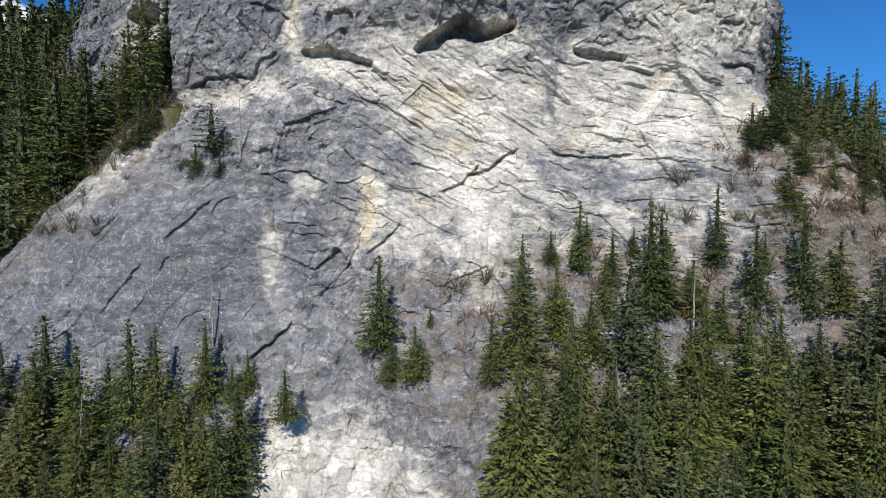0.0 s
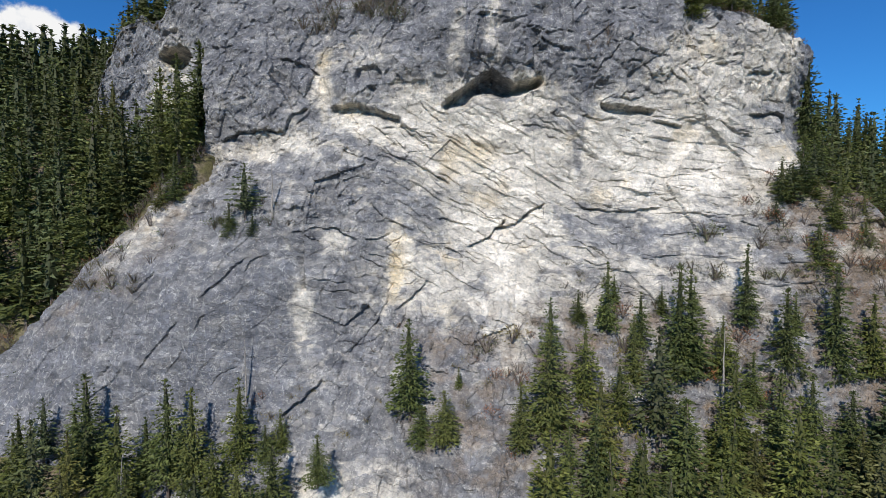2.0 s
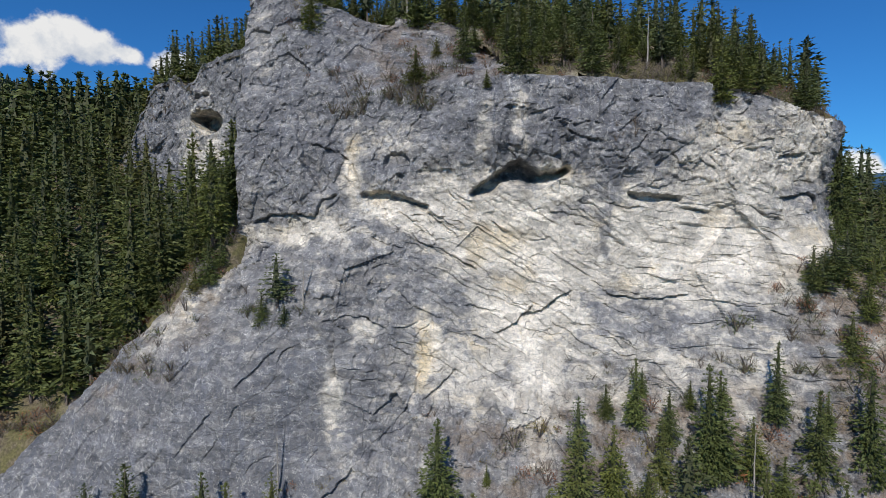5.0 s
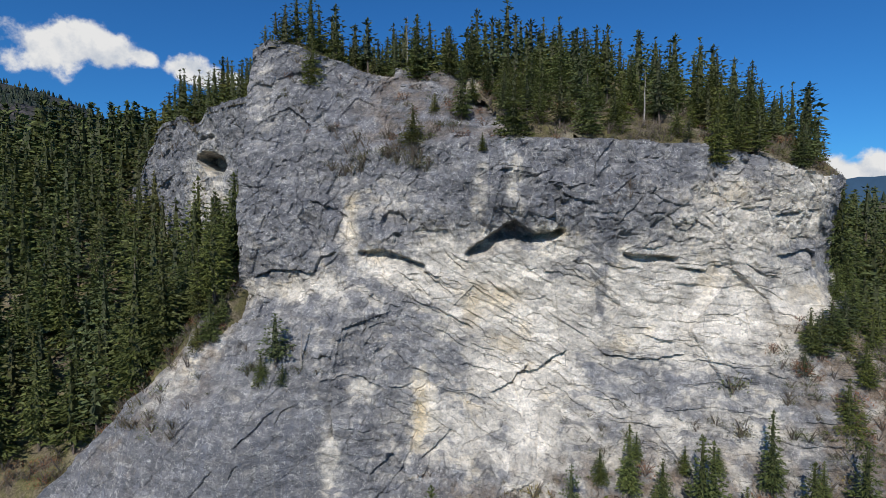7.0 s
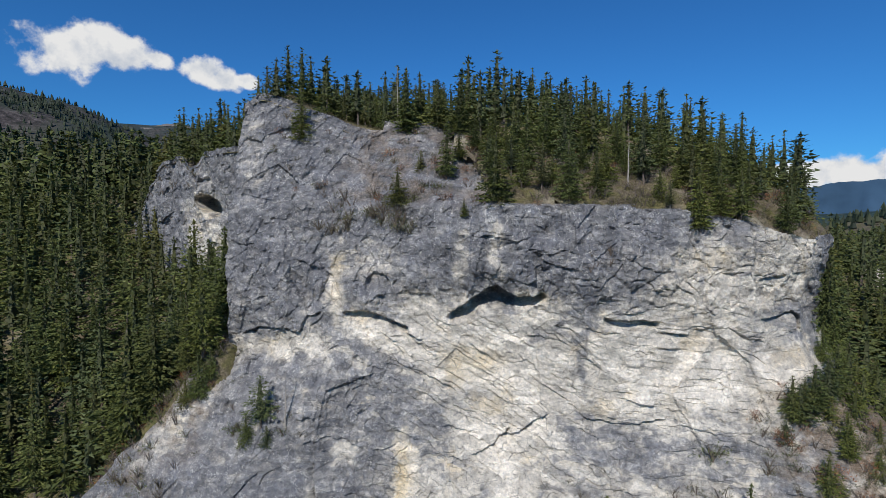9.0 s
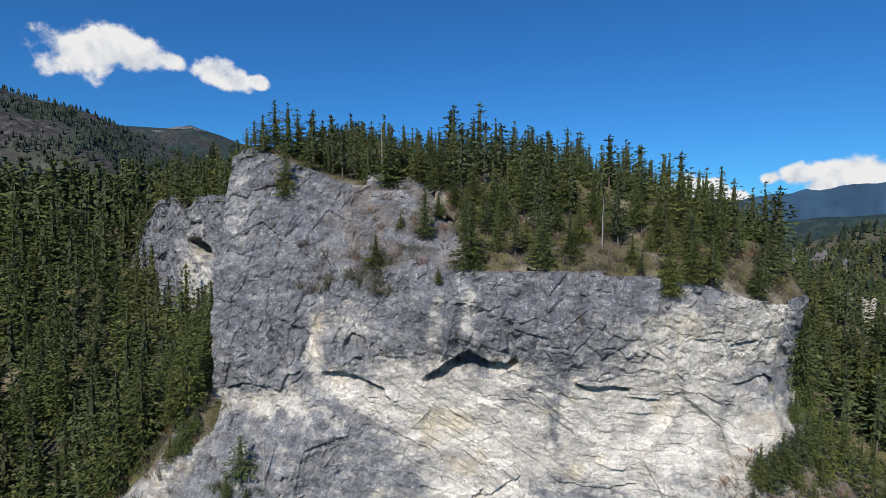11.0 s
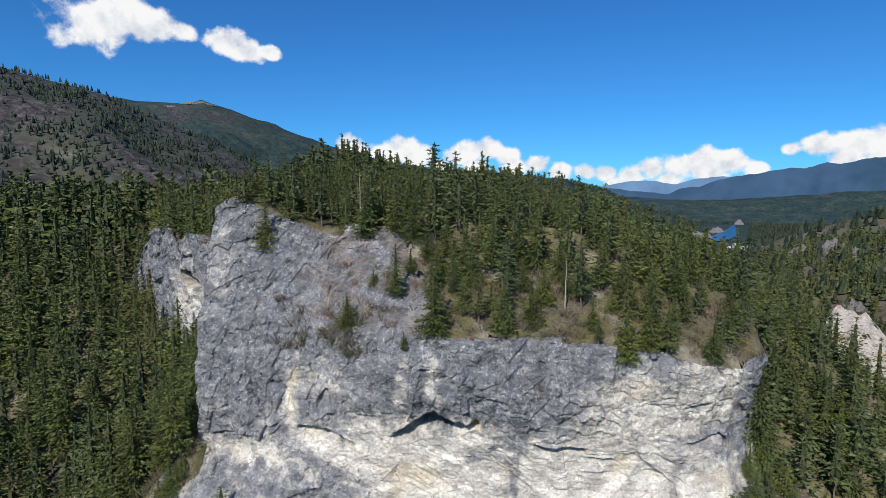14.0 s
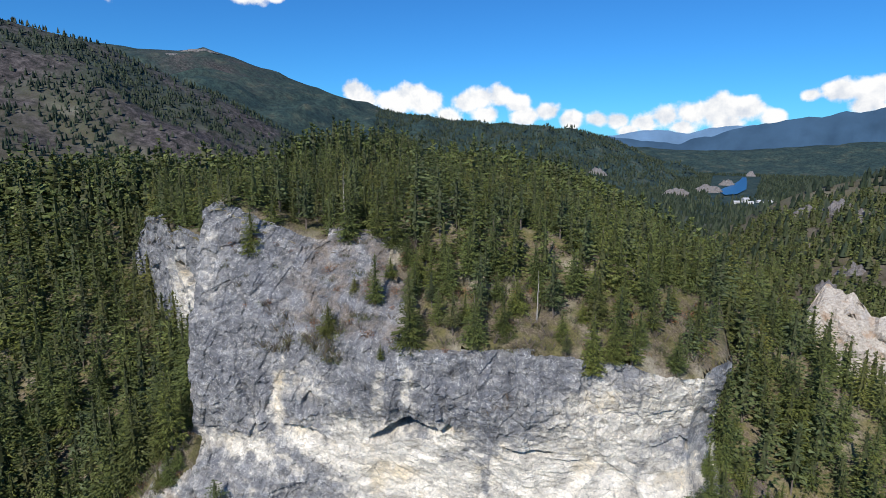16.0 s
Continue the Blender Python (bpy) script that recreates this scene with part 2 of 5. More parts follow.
# ---------------------------------------------------------------- materials
def material(name):
    m = bpy.data.materials.new(name)
    m.use_nodes = True
    return m, m.node_tree.nodes, m.node_tree.links, m.node_tree.nodes["Principled BSDF"]


def add(nodes, kind, **sets):
    n = nodes.new(kind)
    for k, v in sets.items():
        n.inputs[k.replace("_", " ")].default_value = v
    return n


def noise_tex(nodes, links, vec, scale, detail=5.0, rough=0.6, distortion=0.0):
    n = nodes.new("ShaderNodeTexNoise")
    n.inputs["Scale"].default_value, n.inputs["Detail"].default_value = scale, detail
    n.inputs["Roughness"].default_value, n.inputs["Distortion"].default_value = rough, distortion
    links.new(vec, n.inputs["Vector"])
    return n.outputs["Fac"]


def ramp(nodes, links, fac, *stops):
    r = nodes.new("ShaderNodeValToRGB")
    while len(r.color_ramp.elements) < len(stops):
        r.color_ramp.elements.new(0.5)
    for e, (p, c) in zip(r.color_ramp.elements, stops):
        e.position, e.color = p, (*c, 1) if len(c) == 3 else c
    links.new(fac, r.inputs["Fac"])
    return r.outputs["Color"]


def mix(nodes, links, fac, a, b, blend="MIX"):
    n = nodes.new("ShaderNodeMix")
    n.data_type, n.blend_type = "RGBA", blend
    for s, v in ((n.inputs["Factor"], fac), (n.inputs["A"], a), (n.inputs["B"], b)):
        if hasattr(v, "links"):
            links.new(v, s)
        elif isinstance(v, (int, float)):
            s.default_value = v
        else:
            s.default_value = (*v, 1)
    return n.outputs["Result"]


def calc(nodes, links, op, a, b=0.0):
    n = nodes.new("ShaderNodeMath")
    n.operation = op
    for s, v in ((n.inputs[0], a), (n.inputs[1], b)):
        if hasattr(v, "links"):
            links.new(v, s)
        else:
            s.default_value = v
    return n.outputs[0]


def mapped(nodes, links, scale=(1, 1, 1), turn=(0, 0, 0)):
    g = nodes.new("ShaderNodeNewGeometry")
    m = nodes.new("ShaderNodeMapping")
    m.inputs["Scale"].default_value = scale
    m.inputs["Rotation"].default_value = turn
    links.new(g.outputs["Position"], m.inputs["Vector"])
    return m.outputs["Vector"]


def attribute(nodes, name):
    a = nodes.new("ShaderNodeAttribute")
    a.attribute_name = name
    return a.outputs["Fac"]


def bump(nodes, links, bsdf, height, strength, distance):
    n = add(nodes, "ShaderNodeBump", Strength=strength, Distance=distance)
    links.new(height, n.inputs["Height"])
    links.new(n.outputs[0], bsdf.inputs["Normal"])


def rock_material():
    m, N, L, b = material("limestone")
    pos = mapped(N, L)
    warp = N.new("ShaderNodeVectorMath")                     # a slightly bent space, so that joints wander
    warp.operation = "ADD"
    wob = N.new("ShaderNodeTexNoise")
    wob.inputs["Scale"].default_value, wob.inputs["Detail"].default_value = 0.6, 4.0
    L.new(pos, wob.inputs["Vector"])
    L.new(pos, warp.inputs[0])
    L.new(wob.outputs["Color"], warp.inputs[1])
    fine = noise_tex(N, L, pos, 1.5, 9, 0.72)
    grain = noise_tex(N, L, pos, 6.0, 7, 0.75)
    broad = noise_tex(N, L, pos, 0.16, 6, 0.66, 0.8)
    dip = noise_tex(N, L, mapped(N, L, (0.30, 0.6, 1.5), (0, radians(27), 0)), 0.8, 8, 0.68, 0.3)
    streak = noise_tex(N, L, mapped(N, L, (1.0, 1.0, 0.08)), 1.6, 7, 0.66, 0.3)

    def joints(scale, stretch, turn, width):
        k = N.new("ShaderNodeMapping")
        k.inputs["Scale"].default_value, k.inputs["Rotation"].default_value = stretch, (0, turn, 0)
        L.new(warp.outputs[0], k.inputs["Vector"])
        v = N.new("ShaderNodeTexVoronoi")
        v.feature = "DISTANCE_TO_EDGE"
        v.inputs["Scale"].default_value = scale
        L.new(k.outputs[0], v.inputs["Vector"])
        return ramp(N, L, v.outputs["Distance"], (0.0, (0, 0, 0)), (width, (1, 1, 1)))

    def facets(scale, stretch, turn):
        k = N.new("ShaderNodeMapping")
        k.inputs["Scale"].default_value, k.inputs["Rotation"].default_value = stretch, (0, turn, 0)
        L.new(warp.outputs[0], k.inputs["Vector"])
        v = N.new("ShaderNodeTexVoronoi")
        v.distance = "CHEBYCHEV"
        v.inputs["Scale"].default_value = scale
        L.new(k.outputs[0], v.inputs["Vector"])
        return v.outputs["Distance"]
    beds = joints(0.35, (0.5, 0.5, 1.6), radians(28), 0.020)
    open_ = ramp(N, L, noise_tex(N, L, pos, 0.5, 5, 0.7), (0.50, (1, 1, 1)), (0.58, (0, 0, 0)))
    thin = calc(N, L, "MAXIMUM", joints(0.75, (0.5, 0.5, 1.4), radians(-35), 0.018), ramp(N, L, noise_tex(N, L, pos, 0.7, 6, 0.72), (0.53, (1, 1, 1)), (0.60, (0, 0, 0))))
    pale, stain, ochre = attribute(N, "pale"), attribute(N, "stain"), attribute(N, "ochre")

    def pushed(base, n, much):
        return calc(N, L, "ADD", base, calc(N, L, "MULTIPLY", calc(N, L, "SUBTRACT", n, 0.5), much))
    split = N.new("ShaderNodeMapping")                       # plates of rock, each of one tone
    split.inputs["Scale"].default_value, split.inputs["Rotation"].default_value = (0.5, 0.5, 1.5), (0, radians(26), 0)
    L.new(warp.outputs[0], split.inputs["Vector"])
    plates = N.new("ShaderNodeTexVoronoi")
    plates.inputs["Scale"].default_value = 0.95
    L.new(split.outputs[0], plates.inputs["Vector"])
    edge = pushed(pushed(pushed(pale, fine, 0.50), dip, 0.45), broad, 0.35)
    edge = pushed(edge, noise_tex(N, L, plates.outputs["Position"], 0.6, 5, 0.75), 1.25)
    col = ramp(N, L, edge, (0.0, (0.145, 0.148, 0.162)), (0.22, (0.215, 0.217, 0.226)), (0.42, (0.315, 0.306, 0.295)), (0.58, (0.54, 0.505, 0.445)), (0.90, (0.76, 0.705, 0.615)))
    col = mix(N, L, calc(N, L, "MULTIPLY", ochre, ramp(N, L, edge, (0.45, (0, 0, 0)), (0.75, (0.9, 0.9, 0.9)))), col, (0.60, 0.48, 0.29))
    col = mix(N, L, calc(N, L, "MULTIPLY", stain, ramp(N, L, streak, (0.42, (0, 0, 0)), (0.56, (0.85, 0.85, 0.85)))), col, (0.165, 0.175, 0.205))
    col = mix(N, L, calc(N, L, "MULTIPLY", stain, ramp(N, L, streak, (0.36, (0.75, 0.75, 0.75)), (0.44, (0, 0, 0)))), col, (0.50, 0.49, 0.47))
    vein = calc(N, L, "ABSOLUTE", calc(N, L, "SUBTRACT", noise_tex(N, L, pos, 0.55, 7, 0.62, 0.7), 0.5))
    vein = calc(N, L, "MULTIPLY", ramp(N, L, vein, (0.0, (0.9, 0.9, 0.9)), (0.016, (0, 0, 0))), ramp(N, L, fine, (0.44, (0, 0, 0)), (0.54, (1, 1, 1))))
    col = mix(N, L, vein, col, (0.58, 0.565, 0.53))
    scrub = ramp(N, L, grain, (0.3, (0.07, 0.055, 0.040)), (0.5, (0.20, 0.155, 0.115)), (0.7, (0.38, 0.32, 0.26)))
    col = mix(N, L, calc(N, L, "MULTIPLY", attribute(N, "earth"), ramp(N, L, fine, (0.33, (0, 0, 0)), (0.50, (1, 1, 1)))), col, scrub)
    mottle = ramp(N, L, noise_tex(N, L, pos, 2.6, 8, 0.78), (0.36, (0.76, 0.76, 0.78)), (0.5, (1.06, 1.06, 1.06)), (0.64, (1.26, 1.25, 1.24)))
    col = mix(N, L, 1.0, col, mottle, "MULTIPLY")
    for scale, stretch, turn, low, high in ((0.5, (0.6, 0.6, 1.3), 26, 0.78, 1.2), (1.7, (0.7, 0.7, 1.2), -20, 0.84, 1.16)):
        plate = N.new("ShaderNodeMapping")
        plate.inputs["Scale"].default_value, plate.inputs["Rotation"].default_value = stretch, (0, radians(turn), 0)
        L.new(warp.outputs[0], plate.inputs["Vector"])
        cell = N.new("ShaderNodeTexVoronoi")
        cell.inputs["Scale"].default_value = scale
        L.new(plate.outputs[0], cell.inputs["Vector"])
        col = mix(N, L, 1.0, col, ramp(N, L, cell.outputs["Color"], (0.1, (low, low, low)), (0.9, (high, high, high))), "MULTIPLY")
    pits = ramp(N, L, grain, (0.32, (0.45, 0.45, 0.45)), (0.42, (1, 1, 1)))
    col = mix(N, L, 1.0, col, pits, "MULTIPLY")
    seam = calc(N, L, "MINIMUM", calc(N, L, "MAXIMUM", beds, open_), thin)
    col = mix(N, L, calc(N, L, "MULTIPLY", calc(N, L, "SUBTRACT", 1.0, seam), 0.7), col, (0.07, 0.068, 0.066))
    L.new(col, b.inputs["Base Color"])
    b.inputs["Roughness"].default_value, b.inputs["Specular IOR Level"].default_value = 0.9, 0.2
    h = calc(N, L, "ADD", fine, calc(N, L, "MULTIPLY", grain, 0.5))
    h = calc(N, L, "ADD", h, calc(N, L, "MULTIPLY", seam, 0.25))
    h = calc(N, L, "ADD", h, calc(N, L, "MULTIPLY", facets(0.55, (0.6, 0.6, 1.3), radians(26)), 0.8))
    h = calc(N, L, "ADD", h, calc(N, L, "MULTIPLY", facets(1.5, (0.7, 0.7, 1.2), radians(-20)), 0.35))
    bump(N, L, b, h, 0.85, 0.42)
    return m


def ground_material():
    m, N, L, b = material("forest_floor")
    pos = mapped(N, L)
    n1 = noise_tex(N, L, pos, 0.35, 6, 0.6)
    n2 = noise_tex(N, L, pos, 2.6, 6, 0.7)
    n3 = noise_tex(N, L, pos, 0.012, 6, 0.62)
    soil = ramp(N, L, n2, (0.3, (0.05, 0.042, 0.03)), (0.5, (0.13, 0.105, 0.075)), (0.7, (0.25, 0.215, 0.16)))
    grass = ramp(N, L, n2, (0.3, (0.06, 0.065, 0.025)), (0.7, (0.20, 0.17, 0.085)))
    col = mix(N, L, ramp(N, L, n1, (0.42, (0, 0, 0)), (0.58, (1, 1, 1))), soil, grass)
    bare = attribute(N, "bare")
    scree = ramp(N, L, n2, (0.3, (0.33, 0.29, 0.24)), (0.7, (0.60, 0.55, 0.47)))
    col = mix(N, L, calc(N, L, "MULTIPLY", bare, ramp(N, L, n1, (0.3, (0.3, 0.3, 0.3)), (0.55, (1, 1, 1)))), col, scree)
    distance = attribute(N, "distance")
    # far forest colour, its bluish tint partly painted haze, mixed in with distance
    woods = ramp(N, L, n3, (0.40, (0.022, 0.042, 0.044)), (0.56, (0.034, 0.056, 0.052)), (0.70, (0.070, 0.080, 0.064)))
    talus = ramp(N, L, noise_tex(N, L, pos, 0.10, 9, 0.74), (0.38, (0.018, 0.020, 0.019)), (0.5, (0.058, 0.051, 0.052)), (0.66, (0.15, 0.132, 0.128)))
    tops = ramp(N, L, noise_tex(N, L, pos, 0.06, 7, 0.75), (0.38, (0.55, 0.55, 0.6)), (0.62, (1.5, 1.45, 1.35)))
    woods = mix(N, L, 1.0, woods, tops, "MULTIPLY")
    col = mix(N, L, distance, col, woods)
    col = mix(N, L, attribute(N, "talus"), col, talus)
    L.new(col, b.inputs["Base Color"])
    b.inputs["Roughness"].default_value, b.inputs["Specular IOR Level"].default_value = 0.95, 0.1
    bump(N, L, b, n2, 0.7, 0.3)
    return m


def leaf_material(name, dark, light, odd=None):
    m, N, L, b = material(name)
    info = N.new("ShaderNodeObjectInfo")
    geo = N.new("ShaderNodeNewGeometry")
    pos = mapped(N, L)
    n = noise_tex(N, L, pos, 0.9, 4, 0.6)
    per = geo.outputs["Random Per Island"]
    t = calc(N, L, "ADD", calc(N, L, "MULTIPLY", per, 0.42), calc(N, L, "MULTIPLY", n, 0.58))
    col = ramp(N, L, t, (0.15, dark), (0.85, light))
    if odd:
        pick = calc(N, L, "FRACT", calc(N, L, "ADD", info.outputs["Random"], attribute(N, "each")))
        col = mix(N, L, ramp(N, L, pick, (0.72, (0, 0, 0)), (0.98, (0.6, 0.6, 0.6))), col, odd)
    each = calc(N, L, "ADD", info.outputs["Random"], attribute(N, "each"))
    shade = ramp(N, L, calc(N, L, "FRACT", calc(N, L, "MULTIPLY", each, 7.31)), (0.0, (0.72, 0.74, 0.72)), (1.0, (1.25, 1.22, 1.1)))
    col = mix(N, L, 1.0, col, shade, "MULTIPLY")
    col = mix(N, L, calc(N, L, "MULTIPLY", attribute(N, "inner"), 0.6), col, (0.030, 0.030, 0.016))      # inner skirts: bare twigs, darkened with the crown's shade painted in
    L.new(col, b.inputs["Base Color"])
    b.inputs["Roughness"].default_value, b.inputs["Specular IOR Level"].default_value = 0.65, 0.25
    return m


def bark_material(name, a, c):
    m, N, L, b = material(name)
    n = noise_tex(N, L, mapped(N, L, (6, 6, 1.2)), 2.0, 5, 0.65)
    L.new(ramp(N, L, n, (0.3, a), (0.7, c)), b.inputs["Base Color"])
    b.inputs["Roughness"].default_value = 0.95
    bump(N, L, b, n, 0.6, 0.05)
    return m


ROCK, FLOOR = rock_material(), ground_material()
FIR = leaf_material("fir_needles", (0.028, 0.044, 0.017), (0.140, 0.165, 0.050), (0.12, 0.125, 0.038))
# darkened fir for far trees: the crowns' self-shade is put into the colour
FAR_NEEDLES = leaf_material("dark_far_needles", (0.009, 0.017, 0.011), (0.034, 0.050, 0.028), (0.045, 0.055, 0.026))
CEDAR = leaf_material("cedar_sprays", (0.028, 0.044, 0.013), (0.160, 0.175, 0.045), (0.16, 0.145, 0.045))
PINE = leaf_material("pine_needles", (0.030, 0.045, 0.020), (0.115, 0.14, 0.06), (0.14, 0.13, 0.05))
LARCH = leaf_material("turning_needles", (0.10, 0.09, 0.015), (0.26, 0.21, 0.04))
RUST = leaf_material("rusty_leaves", (0.16, 0.06, 0.03), (0.32, 0.15, 0.08))
SHRUB = leaf_material("shrub_leaves", (0.05, 0.055, 0.025), (0.16, 0.15, 0.075), (0.19, 0.13, 0.07))
TWIG = leaf_material("bare_twigs", (0.11, 0.09, 0.075), (0.27, 0.23, 0.20))
BARK = bark_material("bark", (0.07, 0.055, 0.045), (0.19, 0.155, 0.13))
DEADWOOD = bark_material("weathered_wood", (0.16, 0.145, 0.13), (0.42, 0.39, 0.35))


# ---------------------------------------------------------------- mesh helpers
def mesh_from(name, verts, faces, mat, smooth=False, **fields):
    """A mesh from arrays: verts (n, 3); faces (m, 3) or (m, 4)."""
    me = bpy.data.meshes.new(name)
    verts, faces = np.asarray(verts, np.float32), np.asarray(faces, np.int32)
    k = faces.shape[1]
    me.vertices.add(len(verts))
    me.vertices.foreach_set("co", verts.ravel())
    me.loops.add(faces.size)
    me.loops.foreach_set("vertex_index", faces.ravel())
    me.polygons.add(len(faces))
    me.polygons.foreach_set("loop_start", np.arange(0, faces.size, k, dtype=np.int32))
    me.polygons.foreach_set("use_smooth", np.full(len(faces), smooth))
    for key, values in fields.items():
        at = me.attributes.new(key, "FLOAT", "POINT")
        at.data.foreach_set("value", np.asarray(values, np.float32))
    me.materials.append(mat)
    me.update(calc_edges=True)
    return me


def grid_faces(nx, ny):
    i = np.arange(nx * ny).reshape(ny, nx)
    return np.stack([i[:-1, :-1], i[:-1, 1:], i[1:, 1:], i[1:, :-1]], -1).reshape(-1, 4)


def used_only(verts, faces, fields):
    keep = np.unique(faces)
    back = np.zeros(len(verts), np.int64)
    back[keep] = np.arange(len(keep))
    return verts[keep], back[faces], {k: v[keep] for k, v in fields.items()}


# ---------------------------------------------------------------- the cliff
# <rock>
def turned(x, z, degrees, sx, sz):
    c, s = math.cos(math.radians(degrees)), math.sin(math.radians(degrees))
    return (x * c + z * s) / sx, (-x * s + z * c) / sz


def near_line(x, z, pts):
    """Distance to a broken line, and on which side (positive above it)."""
    best, side = np.full(x.shape, 1e9), np.zeros(x.shape)
    for (ax, az), (bx, bz) in zip(pts[:-1], pts[1:]):
        dx, dz = bx - ax, bz - az
        n = math.hypot(dx, dz)
        t = np.clip(((x - ax) * dx + (z - az) * dz) / n ** 2, 0, 1)
        qx, qz = x - ax - t * dx, z - az - t * dz
        d = np.hypot(qx, qz)
        s = (dx * qz - dz * qx) / n
        side = np.where(d < best, s, side)
        best = np.minimum(best, d)
    return best, side


# cracks and ledges: broken line (x, height), depth, width, how far the rock above juts over it
CRACKS = [
    ([(-38.5, 60.4), (-35.7, 61.5), (-31.6, 61.8), (-28.0, 61.2), (-26.6, 63.7), (-24.8, 64.5)], 0.8, 0.28, 0.9),
    ([(-28.5, 72.5), (-25.5, 71.6), (-23.1, 70.3)], 0.8, 0.4, 0.5),
    ([(27.6, 62.6), (31.1, 62.1)], 1.0, 0.4, 0.7),
    ([(43.2, 64.1), (46.8, 64.6), (48.5, 65.0), (50.0, 64.2), (50.2, 62.4)], 1.3, 0.5, 0.7),
    ([(42.5, 70.3), (46.1, 70.8)], 0.9, 0.4, 0.5),
    ([(31.6, 55.6), (35.0, 55.5), (38.0, 55.9)], 0.6, 0.25, 0.3),
    ([(37.9, 55.6), (37.5, 53.1)], 0.5, 0.2, 0.0),
    ([(18.1, 69.3), (21.0, 72.8)], 0.6, 0.3, 0.3),
    ([(10.1, 73.1), (13.9, 71.9)], 0.8, 0.35, 0.4),
    ([(0.2, 44.3), (2.4, 45.5), (3.5, 46.4), (4.8, 47.6)], 1.6, 0.42, 0.5),
    ([(4.1, 46.9), (6.6, 47.5), (8.5, 49.2), (10.5, 50.2)], 1.6, 0.45, 0.7),
    ([(16.3, 49.8), (19.3, 49.4), (23.1, 49.2), (27.5, 49.8)], 0.9, 0.28, 0.5),
    ([(15.6, 48.4), (18.0, 47.2)], 0.6, 0.22, 0.3),
    ([(-10.1, 35.6), (-8.0, 37.5), (-6.2, 39.3)], 0.9, 0.35, 0.3),
    ([(-24.5, 22.6), (-22.1, 24.4), (-20.3, 26.2)], 1.2, 0.5, 0.5),
    ([(-20.0, 26.6), (-18.0, 28.9), (-14.5, 32.0), (-13.0, 34.0)], 0.35, 0.2, 0.15),
    ([(-13.0, 34.0), (-11.8, 36.5), (-11.3, 38.6)], 0.6, 0.3, 0.0),
    ([(-35.6, 38.0), (-33.3, 40.2), (-31.1, 42.4)], 0.7, 0.28, 0.15),
    ([(-44.2, 28.3), (-41.0, 32.3), (-39.4, 34.1)], 0.5, 0.25, 0.1),
    ([(-49.4, 35.7), (-49.0, 32.2), (-49.5, 31.2), (-48.3, 28.3), (-50.1, 26.6)], 0.7, 0.3, 0.0),
    ([(-23.4, 49.0), (-23.0, 43.3), (-23.2, 41.7), (-22.6, 38.5)], 1.2, 0.6, 0.0),
    ([(-22.1, 46.9), (-19.4, 46.9), (-16.3, 45.3)], 0.8, 0.3, 0.4),
    ([(-10.0, 61.6), (-6.3, 58.7)], 0.8, 0.3, 0.5), ([(-8.0, 56.2), (-3.2, 53.5)], 0.7, 0.28, 0.4), ([(-4.3, 48.2), (0.1, 47.2)], 0.6, 0.25, 0.3)]
# hollows and shallow caves: their roof, their floor, and how deep they go
HOLLOWS = [
    ([(-4.3, 64.6), (-1.0, 66.9), (1.6, 68.9), (3.2, 69.4), (5.1, 68.1), (6.4, 67.6), (10.6, 68.3)],
     [(-4.3, 64.0), (-0.6, 64.1), (0.6, 65.2), (4.5, 65.2), (6.5, 65.7), (10.6, 67.4)], 4.2),
    ([(-20.9, 64.6), (-18.8, 65.0), (-16.5, 65.1), (-13.0, 63.8), (-9.8, 62.8)], [(-20.9, 63.9), (-17.4, 63.0), (-13.4, 62.9), (-11.2, 61.9), (-9.8, 61.8)], 2.0),
    ([(-17.2, 69.0), (-16.2, 70.8), (-14.3, 70.9), (-12.5, 69.0)], [(-17.2, 67.8), (-14.7, 67.4), (-12.5, 67.8)], 1.3),
    ([(18.5, 64.7), (21.6, 64.4), (24.5, 64.3), (27.1, 64.0)], [(18.5, 64.0), (23.0, 62.5), (24.6, 63.2), (27.1, 63.3)], 1.9),
    ([(-68.8, 84.6), (-66, 85.3), (-61, 84.9), (-58.0, 83.6), (-56.4, 82.2)], [(-68.8, 84.3), (-65.5, 82.0), (-61.5, 80.0), (-58.4, 80.2), (-56.4, 81.6)], 8.0),
    ([(-66.5, 88.6), (-63, 89.2), (-60.5, 88.4)], [(-66.5, 88.0), (-63, 87.2), (-60.5, 87.6)], 1.6)]


def ledge(d, s, depth, width, lip):
    """The form of the rock at a crack: cut in sharply along the line, easing out below, and jutting a little above it."""
    ends = np.exp(-(np.maximum(d - np.abs(s), 0) / 0.35) ** 2)
    under = step(0.10, -0.06, s)
    below = -depth * np.exp(-np.abs(np.minimum(s, 0)) / (width * 1.5))
    over = lip * np.exp(-np.abs(s) / 0.9)
    return ends * (below * under + over * (1 - under)) * step(3.2, 1.6, d)


def shingles(x, z, degrees, run, gap, seed):
    """Broken overlapping beds: each juts out towards its lower lip and steps back under it, coming and going along the rock; 0 to 1."""
    u, v = turned(x, z, degrees, run, gap)
    v = v + 0.55 * fbm(u * 0.7, v * 0.22, seed, 3)
    row = np.floor(v)
    f = v - row
    shift = hash01(row, 0 * row, seed) * 40
    there = np.clip(0.35 + 1.5 * fbm(u + shift, row * 5.3, seed + 5, 3), 0, 1)
    return there * np.clip((1 - f) / 0.94, 0, 1) * step(0.0, 0.05, f)


